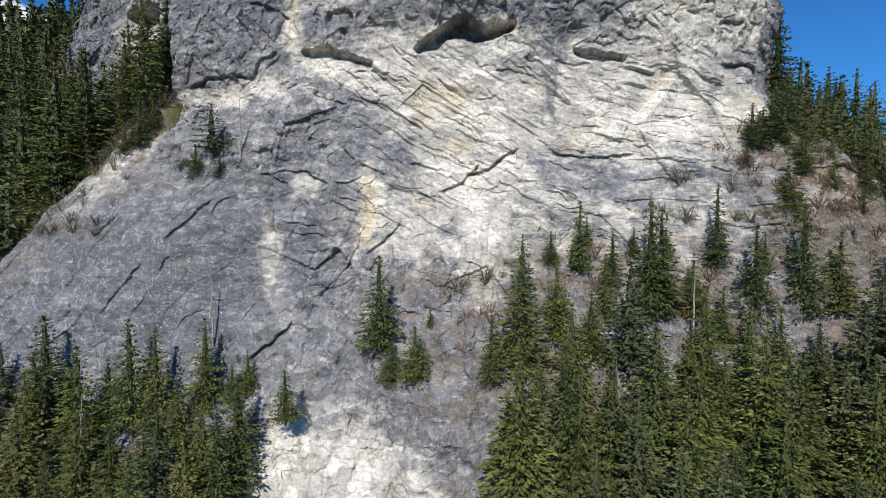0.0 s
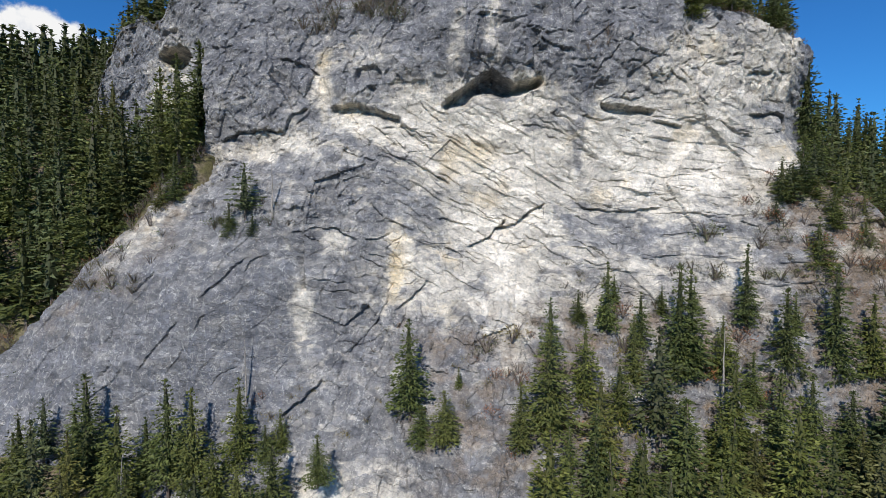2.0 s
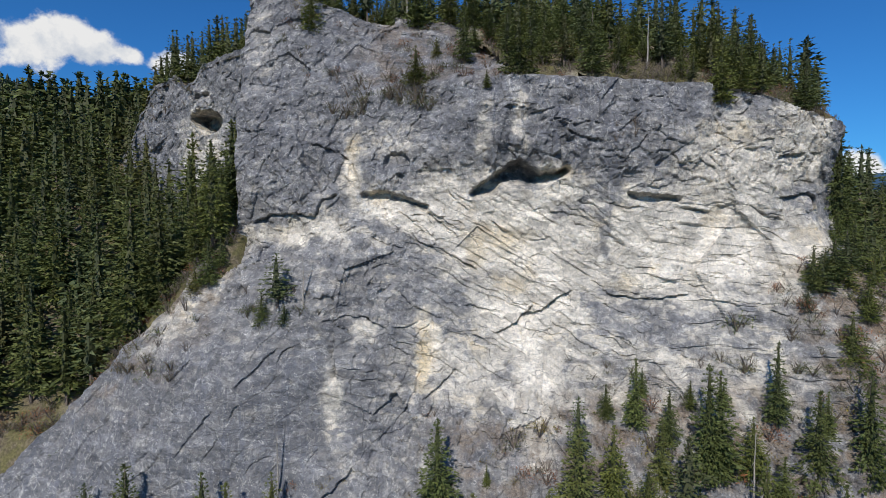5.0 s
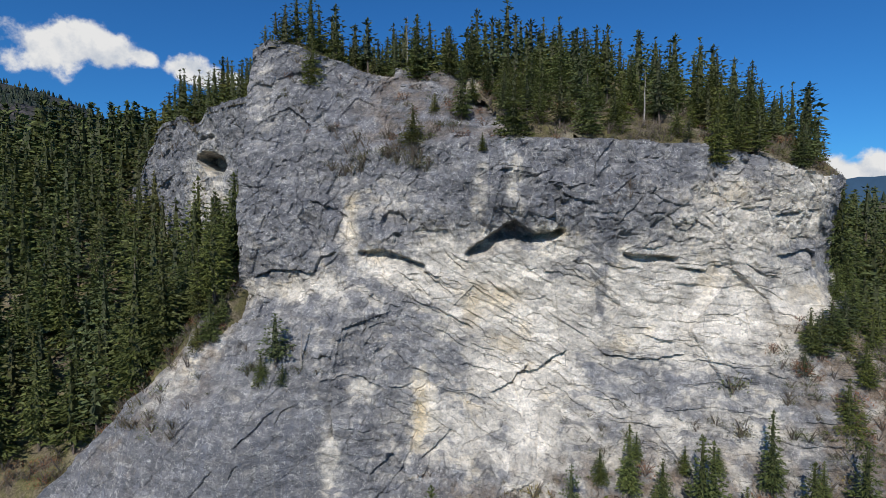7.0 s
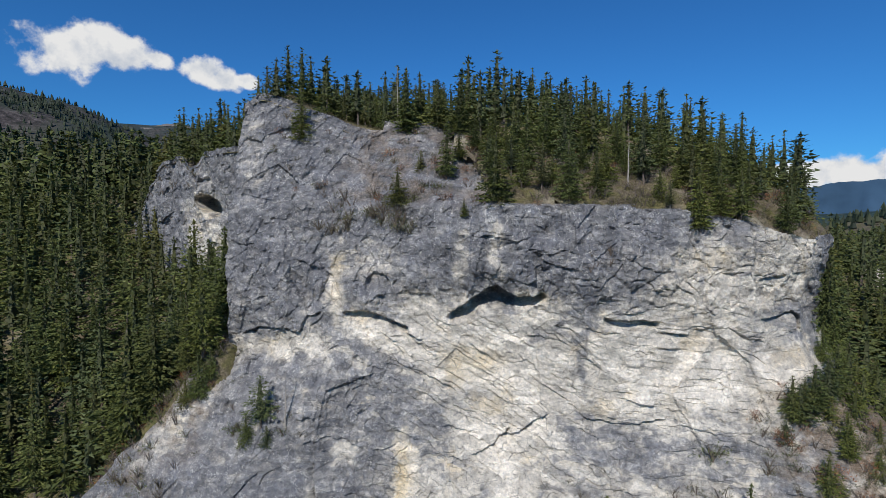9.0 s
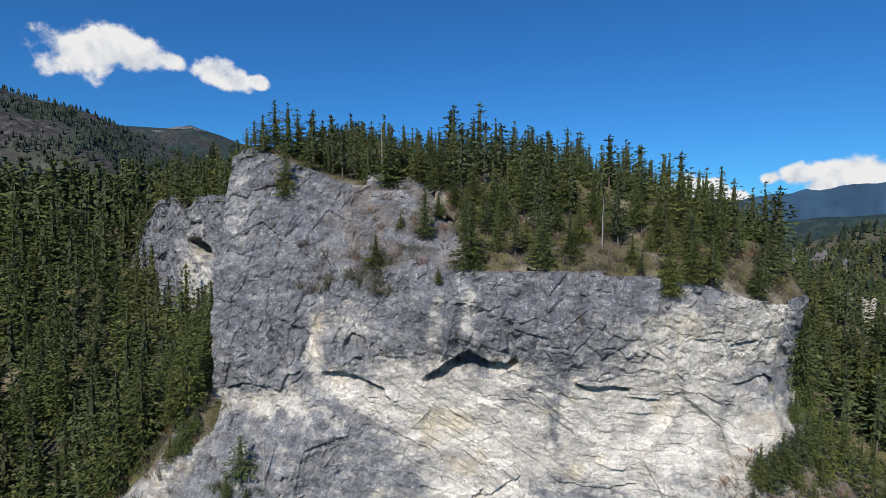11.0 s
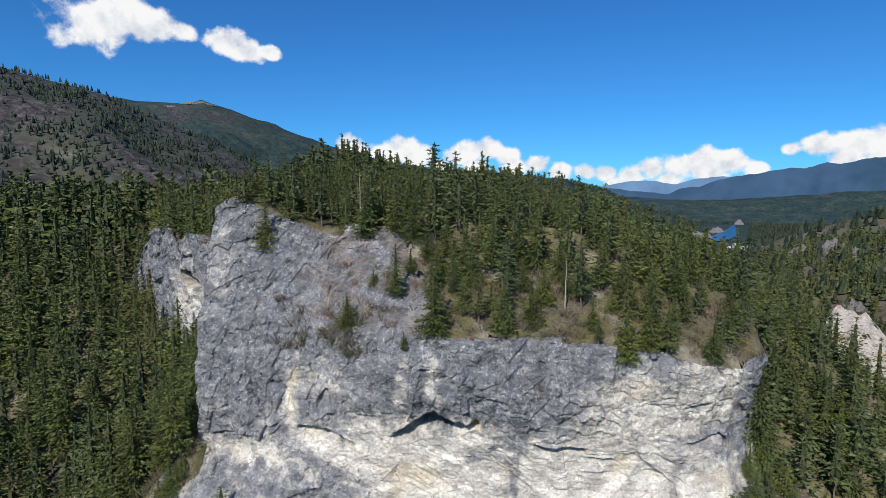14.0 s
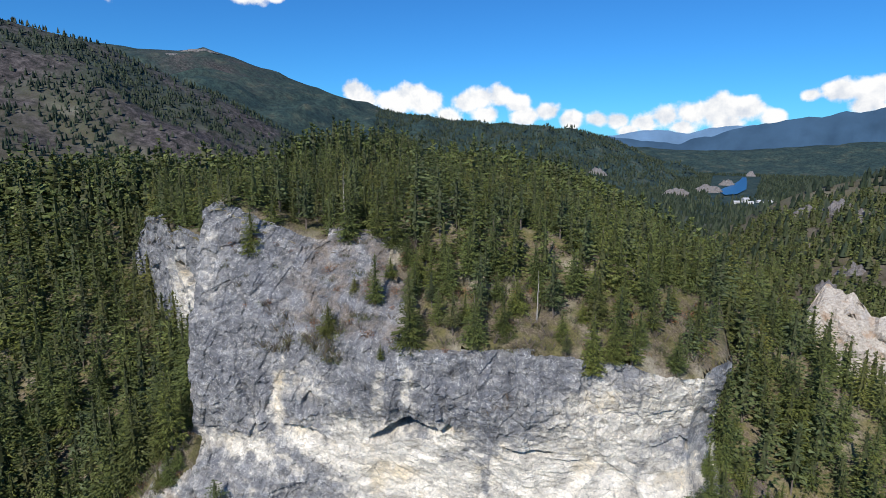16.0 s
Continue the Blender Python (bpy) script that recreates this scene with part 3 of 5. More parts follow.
def scatter_cracks():
    """Short ledge-like cracks that follow the bedding in the pale rock, and run more freely in the grey."""
    rng = np.random.default_rng(13)
    out = []
    for x0, x1, z0, z1, n, slant, spread in [(-14, 18, 42, 66, 95, -29, 11), (16, 50, 46, 72, 70, -6, 12), (-44, -8, 64, 100, 30, 66, 30), (0, 50, 68, 80, 40, -15, 35), (-24, -6, 38, 62, 30, -25, 35),
                                             (-60, -24, 26, 48, 10, 48, 15), (-4, 42, 30, 46, 30, -20, 30), (-100, -50, 66, 92, 60, 5, 45), (-20, 6, 16, 32, 20, -30, 30)]:
        for _ in range(n):
            cx, cz, half = rng.uniform(x0, x1), rng.uniform(z0, z1), rng.uniform(0.3, 1.0) ** 1.5 * 2.1
            a = math.radians(slant + rng.normal(0, spread))
            bend = rng.normal(0, 0.22) * half
            dx, dz = math.cos(a) * half, math.sin(a) * half
            out.append(([(cx - dx, cz - dz), (cx - dz / half * bend, cz + dx / half * bend), (cx + dx, cz + dz)], rng.uniform(0.08, 0.6) ** 1.4 + 0.05, rng.uniform(0.07, 0.15), rng.uniform(0.03, 0.22)))
    return out


SMALL_CRACKS = scatter_cracks()


def relief(x, z):
    """How far the rock stands out (negative: is cut back) from its plain form, towards the viewer."""
    wx, wz = x + 1.5 * fbm(x / 9, z / 9, 5), z + 1.5 * fbm(x / 9, z / 9, 6)
    jx, jz = x + 0.14 * fbm(x / 1.7, z / 1.7, 71, 4, 0.6), z + 0.14 * fbm(x / 1.7, z / 1.7, 72, 4, 0.6)
    slab = step(-16, -24, wx) * step(50, 43, wz) * step(16, 22, wz)          # the smooth grey slab
    pale = step(-18, -8, wx) * step(34, 40, wz) * step(68, 63, wz)           # pale beds that dip to the right
    east = step(12, 22, wx)                                                  # where they lie nearly level
    tower = step(-18, -28, wx) * step(58, 64, wz)
    wall = np.clip(1 - pale - tower - slab, 0, 1)
    great, _ = blocks(*turned(jx, jz, 20, 9.0, 13.0), 15, 1.1)               # great planes of the face
    a, ja = blocks(*turned(jx, jz, -30, 5.0, 2.4), 11)
    b, jb = blocks(*turned(jx, jz, -24, 1.9, 1.0), 21)
    c, jc = blocks(*turned(jx, jz, 12, 3.6, 5.2), 31)
    d, jd = blocks(*turned(jx, jz, 8, 1.3, 1.9), 41)
    e, je = blocks(*turned(x, z, -20, 0.75, 0.62), 45)
    some = step(-0.25, 0.45, fbm(x / 6, z / 6, 47, 3))                       # broken and smoother stretches
    rows = (1 - east) * (0.50 * shingles(x, z, -27, 6.5, 2.3, 111) + 0.26 * shingles(x, z, -33, 2.6, 0.95, 121))
    rows = rows + east * (0.55 * shingles(x, z, -3, 7.5, 2.8, 131) + 0.24 * shingles(x, z, -9, 2.8, 1.1, 141))
    r = pale * (0.9 * rows + 0.20 * a + 0.13 * b * some + 0.05 * e * some)
    r = r + wall * (0.38 * c + (0.12 + 0.26 * some) * d + 0.09 * e + 0.55 * shingles(x, z, -10, 3.4, 2.5, 151) * some)
    r = r + tower * (0.42 * c + 0.20 * d + 0.08 * e + 0.42 * shingles(x, z, 66, 6.0, 4.4, 161) + 0.22 * shingles(x, z, 25, 2.2, 1.6, 171))
    r = r + slab * (0.05 * d + 0.02 * e + 0.28 * shingles(x, z, 47, 9.0, 4.5, 181))
    r = r + 0.6 * great * (1 - 0.7 * slab) + 0.7 * fbm(x / 14, z / 14, 7, 3) * (1 - 0.5 * slab) + 0.22 * fbm(x / 4.2, z / 5.5, 8, 5, 0.58) * (1 - 0.8 * slab)
    r = r - 0.2 * (1 - slab) * step(0.05, 0.0, np.abs(fbm(x / 7, z / 11, 9, 4, 0.6))) * some
    wob, wob2 = 0.4 * fbm(x / 1.5, z / 1.5, 71, 4), 0.4 * fbm(x / 1.5, z / 1.5, 72, 4)
    thick = 0.75 + 0.9 * fbm(x / 2.4, z / 2.4, 73, 3)                        # cracks swell, pinch and close
    for pts, depth, width, lip in CRACKS:
        d0, s0 = near_line(x + wob, z + wob2, pts)
        r = r + ledge(d0, s0, depth * np.clip(thick, 0.15, 1.3), width * 0.7, lip * 0.6)
    r = r + 0.07 * fbm(x / 0.9, z / 0.9, 48, 3, 0.65) * (1 - 0.6 * slab)
    for pts, depth, width, lip in SMALL_CRACKS:
        xs, zs = [p[0] for p in pts], [p[1] for p in pts]
        i = np.nonzero((x > min(xs) - 2.5) & (x < max(xs) + 2.5) & (z > min(zs) - 2.5) & (z < max(zs) + 3))
        if len(i[0]):
            d0, s0 = near_line(x[i] + wob[i], z[i] + wob2[i], pts)
            r[i] += ledge(d0, s0, depth * 1.2, width * 0.8, lip)
    for roof, floor_line, depth in HOLLOWS:
        xa, xb = roof[0][0], roof[-1][0]
        jag = 0.45 * fbm(x / 1.8, z / 2.5, 75, 4, 0.6)
        top = np.interp(x, [p[0] for p in roof], [p[1] for p in roof]) + jag
        low = np.interp(x, [p[0] for p in floor_line], [p[1] for p in floor_line]) + jag
        inside = step(xa, xa + 0.8, x) * step(xb, xb - 0.8, x)
        r = r - depth * inside * step(top + 0.2, top - 0.3, z) * step(low - 0.4, low + (top - low) * (0.2 if depth > 5 else 0.75), z)
    return r


def rock_y(x, z):
    return face(x, z) - relief(x, z)


# fresh pale rock (x, height, half-width, half-height, slant in degrees, how pale), on weathered grey
PALE = [(2, 58, 16, 7, -22, 1.0), (31, 57, 20, 8.5, 0, 0.98), (5, 47, 9, 7, 10, 1.0), (-14, 61.5, 7, 2.6, -20, 0.95), (-22, 69, 1.7, 6, -4, 0.8), (-30, 59, 10, 2.2, 5, 0.72),
        (37, 70, 14, 6.5, 8, 0.7), (47, 73, 6, 7, 0, 0.7), (9, 66, 4, 3, 20, 0.9), (6, 38, 4, 5.5, 12, 0.8)]
PALE_LOW = [(5, 33, 2.5, 4, 0, 0.6), (-10.7, 41.5, 1.6, 6, -3, 0.85), (-23.2, 35.5, 1.4, 5, 6, 0.68), (-19.2, 45, 2.6, 1.6, -30, 0.85), (-5, 40, 8, 6, 0, 0.55), (24, 40, 19, 7, 0, 0.38), (-12, 10, 12, 6.2, -8, 0.95),
            (-64, 77, 10, 12, 8, 0.68), (-15, 72, 8, 3, -10, 0.5), (3, 74, 1.0, 5, 0, 0.7), (-2, 73, 1.3, 5, 0, 0.7), (-40, 90, 3, 8, 10, 0.4), (56, 44, 5, 4, 0, 0.7), (-48, 46, 8, 3, 40, 0.45)]
GREY = [(-17, 51.5, 6, 5.5, -35, 0.95), (21, 45.0, 8, 2.0, -18, 0.7), (16.2, 60, 1.0, 6, 0, 0.7), (40.5, 58, 1.7, 5, 0, 0.55), (35, 51.0, 5, 1.6, 0, 0.4), (14, 71, 8, 4, -20, 0.5)]


def patches(x, z, rows):
    out = np.zeros(x.shape)
    for cx, cz, rx, rz, slant, much in rows:
        u, v = turned(x - cx, z - cz, slant, rx, rz)
        out = np.maximum(out, much * step(1.5, 0.45, np.hypot(u, v)))
    return out


def tones(x, z):
    """Pale rock, dark streaks of water stain, ochre, earth: 0 to 1 each."""
    wx = x + 3.0 * fbm(x / 8, z / 8, 81, 5, 0.62)
    wz = z + 3.0 * fbm(x / 8, z / 8, 82, 5, 0.62)
    pale = np.maximum(patches(wx, wz, PALE), patches(wx, wz, PALE_LOW)) * (1 - patches(wx, wz, GREY))
    slab = step(-20, -27, wx) * step(46, 40, wz)
    u, v = turned(x, z, -26, 7.0, 1.6)
    pale = 0.27 + 0.66 * pale - 0.10 * slab + (0.30 * fbm(x / 3.4, z / 5.0, 85, 6, 0.64) + 0.22 * fbm(x / 1.3, z / 1.8, 90, 4, 0.6)) * (1 - 0.5 * slab) + 0.18 * fbm(u, v, 88, 4, 0.6) * (1 - slab)
    pale = pale - 0.09 * step(63, 70, wz) * step(30, 18, wx) - 0.05 * step(67, 72, wz)
    run = fbm(x / 1.3, z / 24, 83, 4, 0.62)
    above_cave = step(63, 69, z) * step(-8, -3, x) * step(20, 12, x)
    stain = step(0.0, 0.3, run) * (0.9 * above_cave + 0.4 * step(64, 70, z) * step(8, 16, x) * step(60, 30, x) + bell(x, 16.3, 1.2) * bell(z, 60, 6) + 0.9 * bell(x, 40.5, 1.6) * bell(z, 58, 5) + 0.35 * step(-4, -14, x) * step(62, 68, z))
    stain = np.maximum(stain, 0.8 * step(-0.2, 0.25, run) * slab)
    ochre = step(0.15, 0.5, fbm(x / 7, z / 7, 84)) * 0.5 + bell(x, -10.7, 1.6) * bell(z, 41, 6) * 0.9 + bell(x, -21.8, 1.5) * bell(z, 69, 5) * 0.4 + bell(x, 1, 3) * bell(z, 58, 2) * 0.7 + bell(x, 57, 3) * bell(z, 43, 3) * 0.6
    n = fbm(x / 4, z / 3, 86, 5, 0.62)
    zone = np.maximum(0.8 * step(38, 31, wz) * step(-12, -4, wx) * step(14, 19, wz), step(41, 33, wz) * step(2, 10, wx))
    zone = np.maximum(zone, step(-34, -42, wx) * step(40, 48, wz) * step(62, 58, wz) * step(-39, -44, x))
    zone = np.maximum(zone, step(40, 46, wx) * step(57, 51, wz))
    zone = np.maximum(zone, 0.6 * step(-8, -2, wx) * step(44, 38, wz) * step(0.0, 0.3, fbm(x / 7, z / 7, 87)))
    zone = np.maximum(zone, 0.7 * step(80, 84, wz) * step(-28, -18, wx))
    zone = np.maximum(zone, 0.8 * step(-44, -50, wx) * step(28, 36, wz) * step(50, 46, wz) * step(-0.1, 0.2, fbm(x / 6, z / 6, 89)))
    earth = np.maximum(zone * step(-0.25, 0.3, n), step(46, 50, wx) * step(57, 53, z) * step(-0.6, 0.0, n))
    return np.clip(pale, 0, 1), np.clip(stain, 0, 1), np.clip(ochre, 0, 1), np.clip(earth, 0, 1)
# </rock>


def build_cliff():
    xs = np.concatenate([np.arange(-106, -46, 0.3), np.arange(-46, 54, 0.18), np.arange(54, 70.1, 0.26)])
    zs = np.concatenate([np.arange(4, 22, 0.26), np.arange(22, 84, 0.18), np.arange(84, 106.1, 0.22)])
    x, z = np.meshgrid(xs, zs)
    y = rock_y(x, z)
    pale, stain, ochre, earth = tones(x, z)
    verts = np.stack([x, y, z], -1).reshape(-1, 3)
    faces = grid_faces(len(xs), len(zs))
    open_ = (z < summit(x, face(x, z)) + 0.6 + 1.6 * (x > -18) * (x < 1)) & (z < rim_level(x, z + 99) + 0.5 + 3 * step(6, -3, x)) & (z > land(x, y) - 6)
    faces = faces[open_.ravel()[faces].all(1)]
    verts, faces, f = used_only(verts, faces, {"pale": pale.ravel(), "stain": stain.ravel(), "ochre": ochre.ravel(), "earth": earth.ravel()})
    ob = new("cliff", mesh_from("cliff", verts, faces, ROCK, False, **f))
    return tagged(ob, "sheer grey and cream limestone cliff with shallow caves", "cliff", kind="structure")


def build_summit():
    xs, ys = np.arange(-112, 110.01, 0.65), np.arange(68, 200, 0.65)
    x, y = np.meshgrid(xs, ys)
    z = summit(x, y) + 0.25 * fbm(x / 2.5, y / 2.5, 52)
    verts = np.stack([x, y, z], -1).reshape(-1, 3)
    faces = grid_faces(len(xs), len(ys))
    lip = rock_y(x, rim_level(x, z))
    z = z - 0.7 * step(1.6, 0.0, y - lip)
    verts[:, 2] = z.ravel()
    inside = (y > lip + 0.15 - 1.0 * (x < -2)) & (z > land(x, y) - 2)
    faces = faces[inside.ravel()[faces].all(1)]
    bare = step(0.0, 0.45, fbm(x / 9, y / 9, 53)) * 0.5 + 0.45 * step(100, 90, y) * step(-5, -16, x)
    verts, faces, f = used_only(verts, faces, {"bare": bare.ravel(), "distance": 0 * bare.ravel(), "talus": 0 * bare.ravel()})
    ob = new("cliff_top", mesh_from("cliff_top", verts, faces, FLOOR, True, **f))
    return tagged(ob, "dry grassy ground with rock showing on top of the cliff", "ground", kind="structure")


def talus_at(x, y):
    """Bare rocky stretches of the far slopes."""
    d, b = np.hypot(x, y), np.degrees(np.arctan2(x, y))
    n = fbm(x / 130, y / 130, 66, 5, 0.6)
    left = step(-0.15, 0.2, n) * step(-18, -26, b) * step(330, 420, d) * step(1250, 1100, d)
    peak = bell(b, -32, 5) * step(2300, 2700, d) * step(-0.2, 0.3, n)
    right = step(-0.05, 0.12, fbm(x / 60, y / 60, 67, 4)) * step(20.5, 22.5, b) * step(420, 480, d) * step(820, 700, d)
    return np.clip(left + peak + 0.6 * right, 0, 1)


def build_ground():
    def axis(low, high, n, middle, fine):
        t = np.linspace(-1, 1, n)
        k = 5.2
        s = np.sinh(k * t) / math.sinh(k)
        return middle + np.where(s < 0, -s * (low - middle), s * (high - middle))
    xs, ys = axis(-4700, 4700, 300, 0, 1), axis(-4700, 4700, 300, 90, 1)
    x, y = np.meshgrid(xs, ys)
    z = land(x, y)
    d = np.hypot(x, y)
    verts = np.stack([x, y, z], -1).reshape(-1, 3)
    bare = 0.9 * bell(x, -8, 13) * bell(y, 57, 9) * step(-0.3, 0.2, fbm(x / 6, y / 6, 64)) + 0.5 * step(0.1, 0.5, fbm(x / 12, y / 12, 65))
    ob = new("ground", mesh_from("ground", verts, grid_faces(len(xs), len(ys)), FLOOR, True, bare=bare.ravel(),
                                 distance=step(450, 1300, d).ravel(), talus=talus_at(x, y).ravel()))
    return tagged(ob, "forested mountain country with dry slopes and a wide valley", "ground", kind="structure")


build_cliff()
build_summit()
build_ground()

# ---------------------------------------------------------------- trees
def tube(points, radii, sides=6):
    """A tapered tube through points."""
    points = np.asarray(points, float)
    verts, faces = [], []
    for i, (p, r) in enumerate(zip(points, radii)):
        for k in range(sides):
            a = 2 * math.pi * k / sides
            verts.append((p[0] + r * math.cos(a), p[1] + r * math.sin(a), p[2]))
        if i:
            o = (i - 1) * sides
            for k in range(sides):
                faces.append((o + k, o + (k + 1) % sides, o + sides + (k + 1) % sides, o + sides + k))
    return np.array(verts), np.array(faces)


def tufts(centres, along, length, width, rng, share=1, folded=True, tilt=0.5):
    """Needle sprays: round each centre, `share` small leaves folded along the middle, fanned out about the given direction."""
    centres, along = np.repeat(centres, share, 0), np.repeat(along, share, 0)
    length, width = np.repeat(length, share), np.repeat(width, share)
    n = len(centres)
    along = along / np.linalg.norm(along, axis=1, keepdims=True)
    if share > 1:
        centres = centres + rng.normal(0, 0.28, (n, 3)) * length[:, None]
        along = along + rng.normal(0, 0.45, (n, 3))
        along /= np.linalg.norm(along, axis=1, keepdims=True)
        length, width = length * 0.66, width * 0.32
    up = np.tile([0.0, 0, 1], (n, 1)) + rng.normal(0, tilt, (n, 3))
    side = np.cross(along, up)
    side /= np.linalg.norm(side, axis=1, keepdims=True)
    up = np.cross(side, along)
    L, W = length[:, None], width[:, None]
    a = centres - along * L * 0.5
    if not folded:                                           # a single pointed spray
        tip = centres + along * L * 0.6 - up * L * 0.12
        verts = np.stack([a + side * W * 0.5, tip, a - side * W * 0.5], 1).reshape(-1, 3)
        return verts, np.arange(3 * n).reshape(-1, 3)
    tip = centres + along * L * 0.5 - up * L * 0.15
    l, r = centres + side * W * 0.5 - up * W * 0.22, centres - side * W * 0.5 - up * W * 0.22
    verts = np.stack([a, l, tip, r], 1).reshape(-1, 3)
    o = np.arange(n)[:, None] * 4
    faces = np.concatenate([o + np.array(t) for t in ((0, 1, 2), (0, 2, 3))])
    return verts, faces


def conifer_shape(rng, height, spread, whorls, arms, droop, start, full, ragged, gap, side):
    """Places, directions and sizes of the needle sprays of one conifer: whorls of branches, each a flat fan of sprays."""
    C, D, S = [], [], []
    for w in range(whorls):
        t = (w + rng.uniform(0.1, 0.75)) / whorls
        z = height * (start + (1 - start) * t)
        reach = spread * (1 - t) ** full * min(1.0, 0.7 + 2.0 * t) + 0.08
        k = max(4, int(round(arms * (0.5 + 0.5 * (1 - t)))))
        turn = rng.uniform(0, 6.28)
        for a in range(k):
            if rng.random() < ragged * 0.3:
                continue
            ang = turn + 6.283 * (a + rng.uniform(-0.3, 0.3)) / k
            arm = reach * rng.uniform(1 - ragged, 1.0 + 0.45 * ragged)
            lift = droop * rng.uniform(0.6, 1.3)
            up = rng.normal(0, 0.55) * height * (1 - start) / whorls * (1 - 0.6 * t)
            m = max(2, int(round(arm * 0.85 / gap)))
            f = np.linspace(0.22, 1.0, m).repeat(side) + rng.normal(0, 0.03, m * side)
            off = rng.uniform(-1, 1, m * side)
            wide = arm * (0.10 + 0.34 * (1.05 - f) ** 0.8) + 0.05
            d, n = np.array([math.cos(ang), math.sin(ang)]), np.array([-math.sin(ang), math.cos(ang)])
            xy = np.outer(arm * f, d) + np.outer(off * wide, n)
            zz = z + up - lift * arm * f + 0.30 * lift * arm * f ** 2.5 - 0.25 * np.abs(off) * wide + rng.normal(0, 0.045, m * side) * (0.6 + arm * 0.3)
            way = d[None] * (0.8 + 0.4 * f[:, None]) + n[None] * (off * 0.9)[:, None]
            C.append(np.column_stack([xy, zz]))
            D.append(np.column_stack([way, -0.35 * lift + 0.9 * t ** 3 + rng.normal(0, 0.30, m * side)]))
            S.append(gap * rng.uniform(1.0, 1.6, m * side) * (0.5 + 0.5 * arm / spread))
    n = 5
    C.append(np.column_stack([rng.normal(0, 0.05, (n, 2)), height * rng.uniform(0.955, 0.995, n)]))
    D.append(np.column_stack([rng.normal(0, 0.35, (n, 2)), np.full(n, 1.0)]))
    S.append(np.full(n, height * 0.032))
    return np.concatenate(C), np.concatenate(D), np.concatenate(S)


def skirts(rng, height, radius, start, full, rows=6, sides=7):
    """The dense inner part of a crown: ragged overlapping skirts."""
    V, F = [], []
    for k in range(rows):
        low, high = start + (1 - start) * k / rows, min(0.99, start + (1 - start) * (k + 1.9) / rows)
        r = radius * (1 - k / rows) ** full + 0.05
        o = len(V)
        V.append((rng.normal(0, 0.05), rng.normal(0, 0.05), height * high))
        for j in range(sides):
            a, q = 6.283 * (j + rng.uniform(-0.3, 0.3)) / sides, r * (rng.uniform(0.9, 1.2) if j % 2 else rng.uniform(0.6, 0.8))
            V.append((q * math.cos(a), q * math.sin(a), height * (low + rng.uniform(-0.03, 0.03))))
        F += [(o, o + 1 + j, o + 1 + (j + 1) % sides) for j in range(sides)]
    return np.array(V), np.array(F)


def conifer_mesh(seed, height, spread, whorls, arms, droop=0.35, start=0.06, full=0.7, ragged=0.4, gap=0.3, side=3, core=0.3, rows=9, sides=8, slim=0.5):
    rng = np.random.default_rng(seed)
    c, d, size = conifer_shape(rng, height, spread, whorls, arms, droop, start, full, ragged, gap, side)
    v, f = tufts(c, d, size, size * slim, rng, 1, False, 1.1)
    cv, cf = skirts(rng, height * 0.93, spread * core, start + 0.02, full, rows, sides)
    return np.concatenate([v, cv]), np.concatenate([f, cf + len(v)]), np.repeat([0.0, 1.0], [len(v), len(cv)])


def trunk_mesh(seed, height, radius):
    rng = np.random.default_rng(seed)
    ts = np.linspace(0, 0.97, 7)
    pts = [(rng.normal(0, 0.05), rng.normal(0, 0.05), height * t - 0.6 * (t == 0)) for t in ts]
    return tube(pts, [radius * (1 - 0.93 * t) + 0.015 for t in ts], 7)


def tree_thing(name, label, category, crown, crown_mat, trunk, trunk_mat, crown_label=""):
    root = new(name)
    tagged(root, label, category)
    t = new("trunk", mesh_from("trunk", *trunk, trunk_mat, True))
    t.parent = root
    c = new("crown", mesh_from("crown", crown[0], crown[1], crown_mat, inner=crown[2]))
    c.parent = root
    if crown_label:
        c["label"] = crown_label
    return root


def fir_kinds():
    made = []
    for k, (s, full, start, droop, whorls, mat, what) in enumerate([
            (2.6, 0.72, 0.05, 0.42, 25, FIR, "dark green fir tree on the rocky slope"), (2.0, 0.70, 0.06, 0.5, 27, FIR, "slender dark green fir tree"),
            (2.9, 0.72, 0.03, 0.32, 24, CEDAR, "broad yellowish-green cedar tree"), (2.25, 0.68, 0.05, 0.36, 25, CEDAR, "narrow yellowish-green cedar tree"),
            (2.1, 0.55, 0.24, 0.10, 18, PINE, "open-crowned grey-green pine tree"), (2.4, 0.66, 0.14, 0.38, 23, FIR, "shaggy dark fir tree with a bare lower trunk")]):
        pine = mat is PINE
        crown = conifer_mesh(100 + k, 10, s, whorls, 9 if not pine else 7, droop, start, full, 0.34 if not pine else 0.55, gap=0.30, side=4, core=0.24, rows=12, sides=9, slim=0.55)
        made.append(tree_thing("pine_tree" if pine else "cedar_tree" if mat is CEDAR else "fir_tree", what, "tree", crown, mat, trunk_mesh(200 + k, 10, 0.16), BARK))
    return made


KINDS = fir_kinds()
used = set()


def stand(kind, x, y, z, height, turn, width=1.0):
    """A ten-metre tree, scaled, at a place; the first of a kind is the one that was built."""
    s = height / 10
    if kind in used:
        ob = copy_thing(KINDS[kind], pose(x, y, z - 0.15, 0, 0, turn))
    else:
        ob = KINDS[kind]
        ob.matrix_basis = pose(x, y, z - 0.15, 0, 0, turn)
        used.add(kind)
    ob.scale = (s * width, s * width, s)
    return ob


def rock_slope(x, y):
    """Height of the lower rock slope at a place in front of the wall."""
    zs = np.linspace(0, 42, 85)
    f = face(np.full(85, x), zs)
    i = np.nonzero(f <= y)[0]
    return zs[i[-1]] if len(i) else -99.0


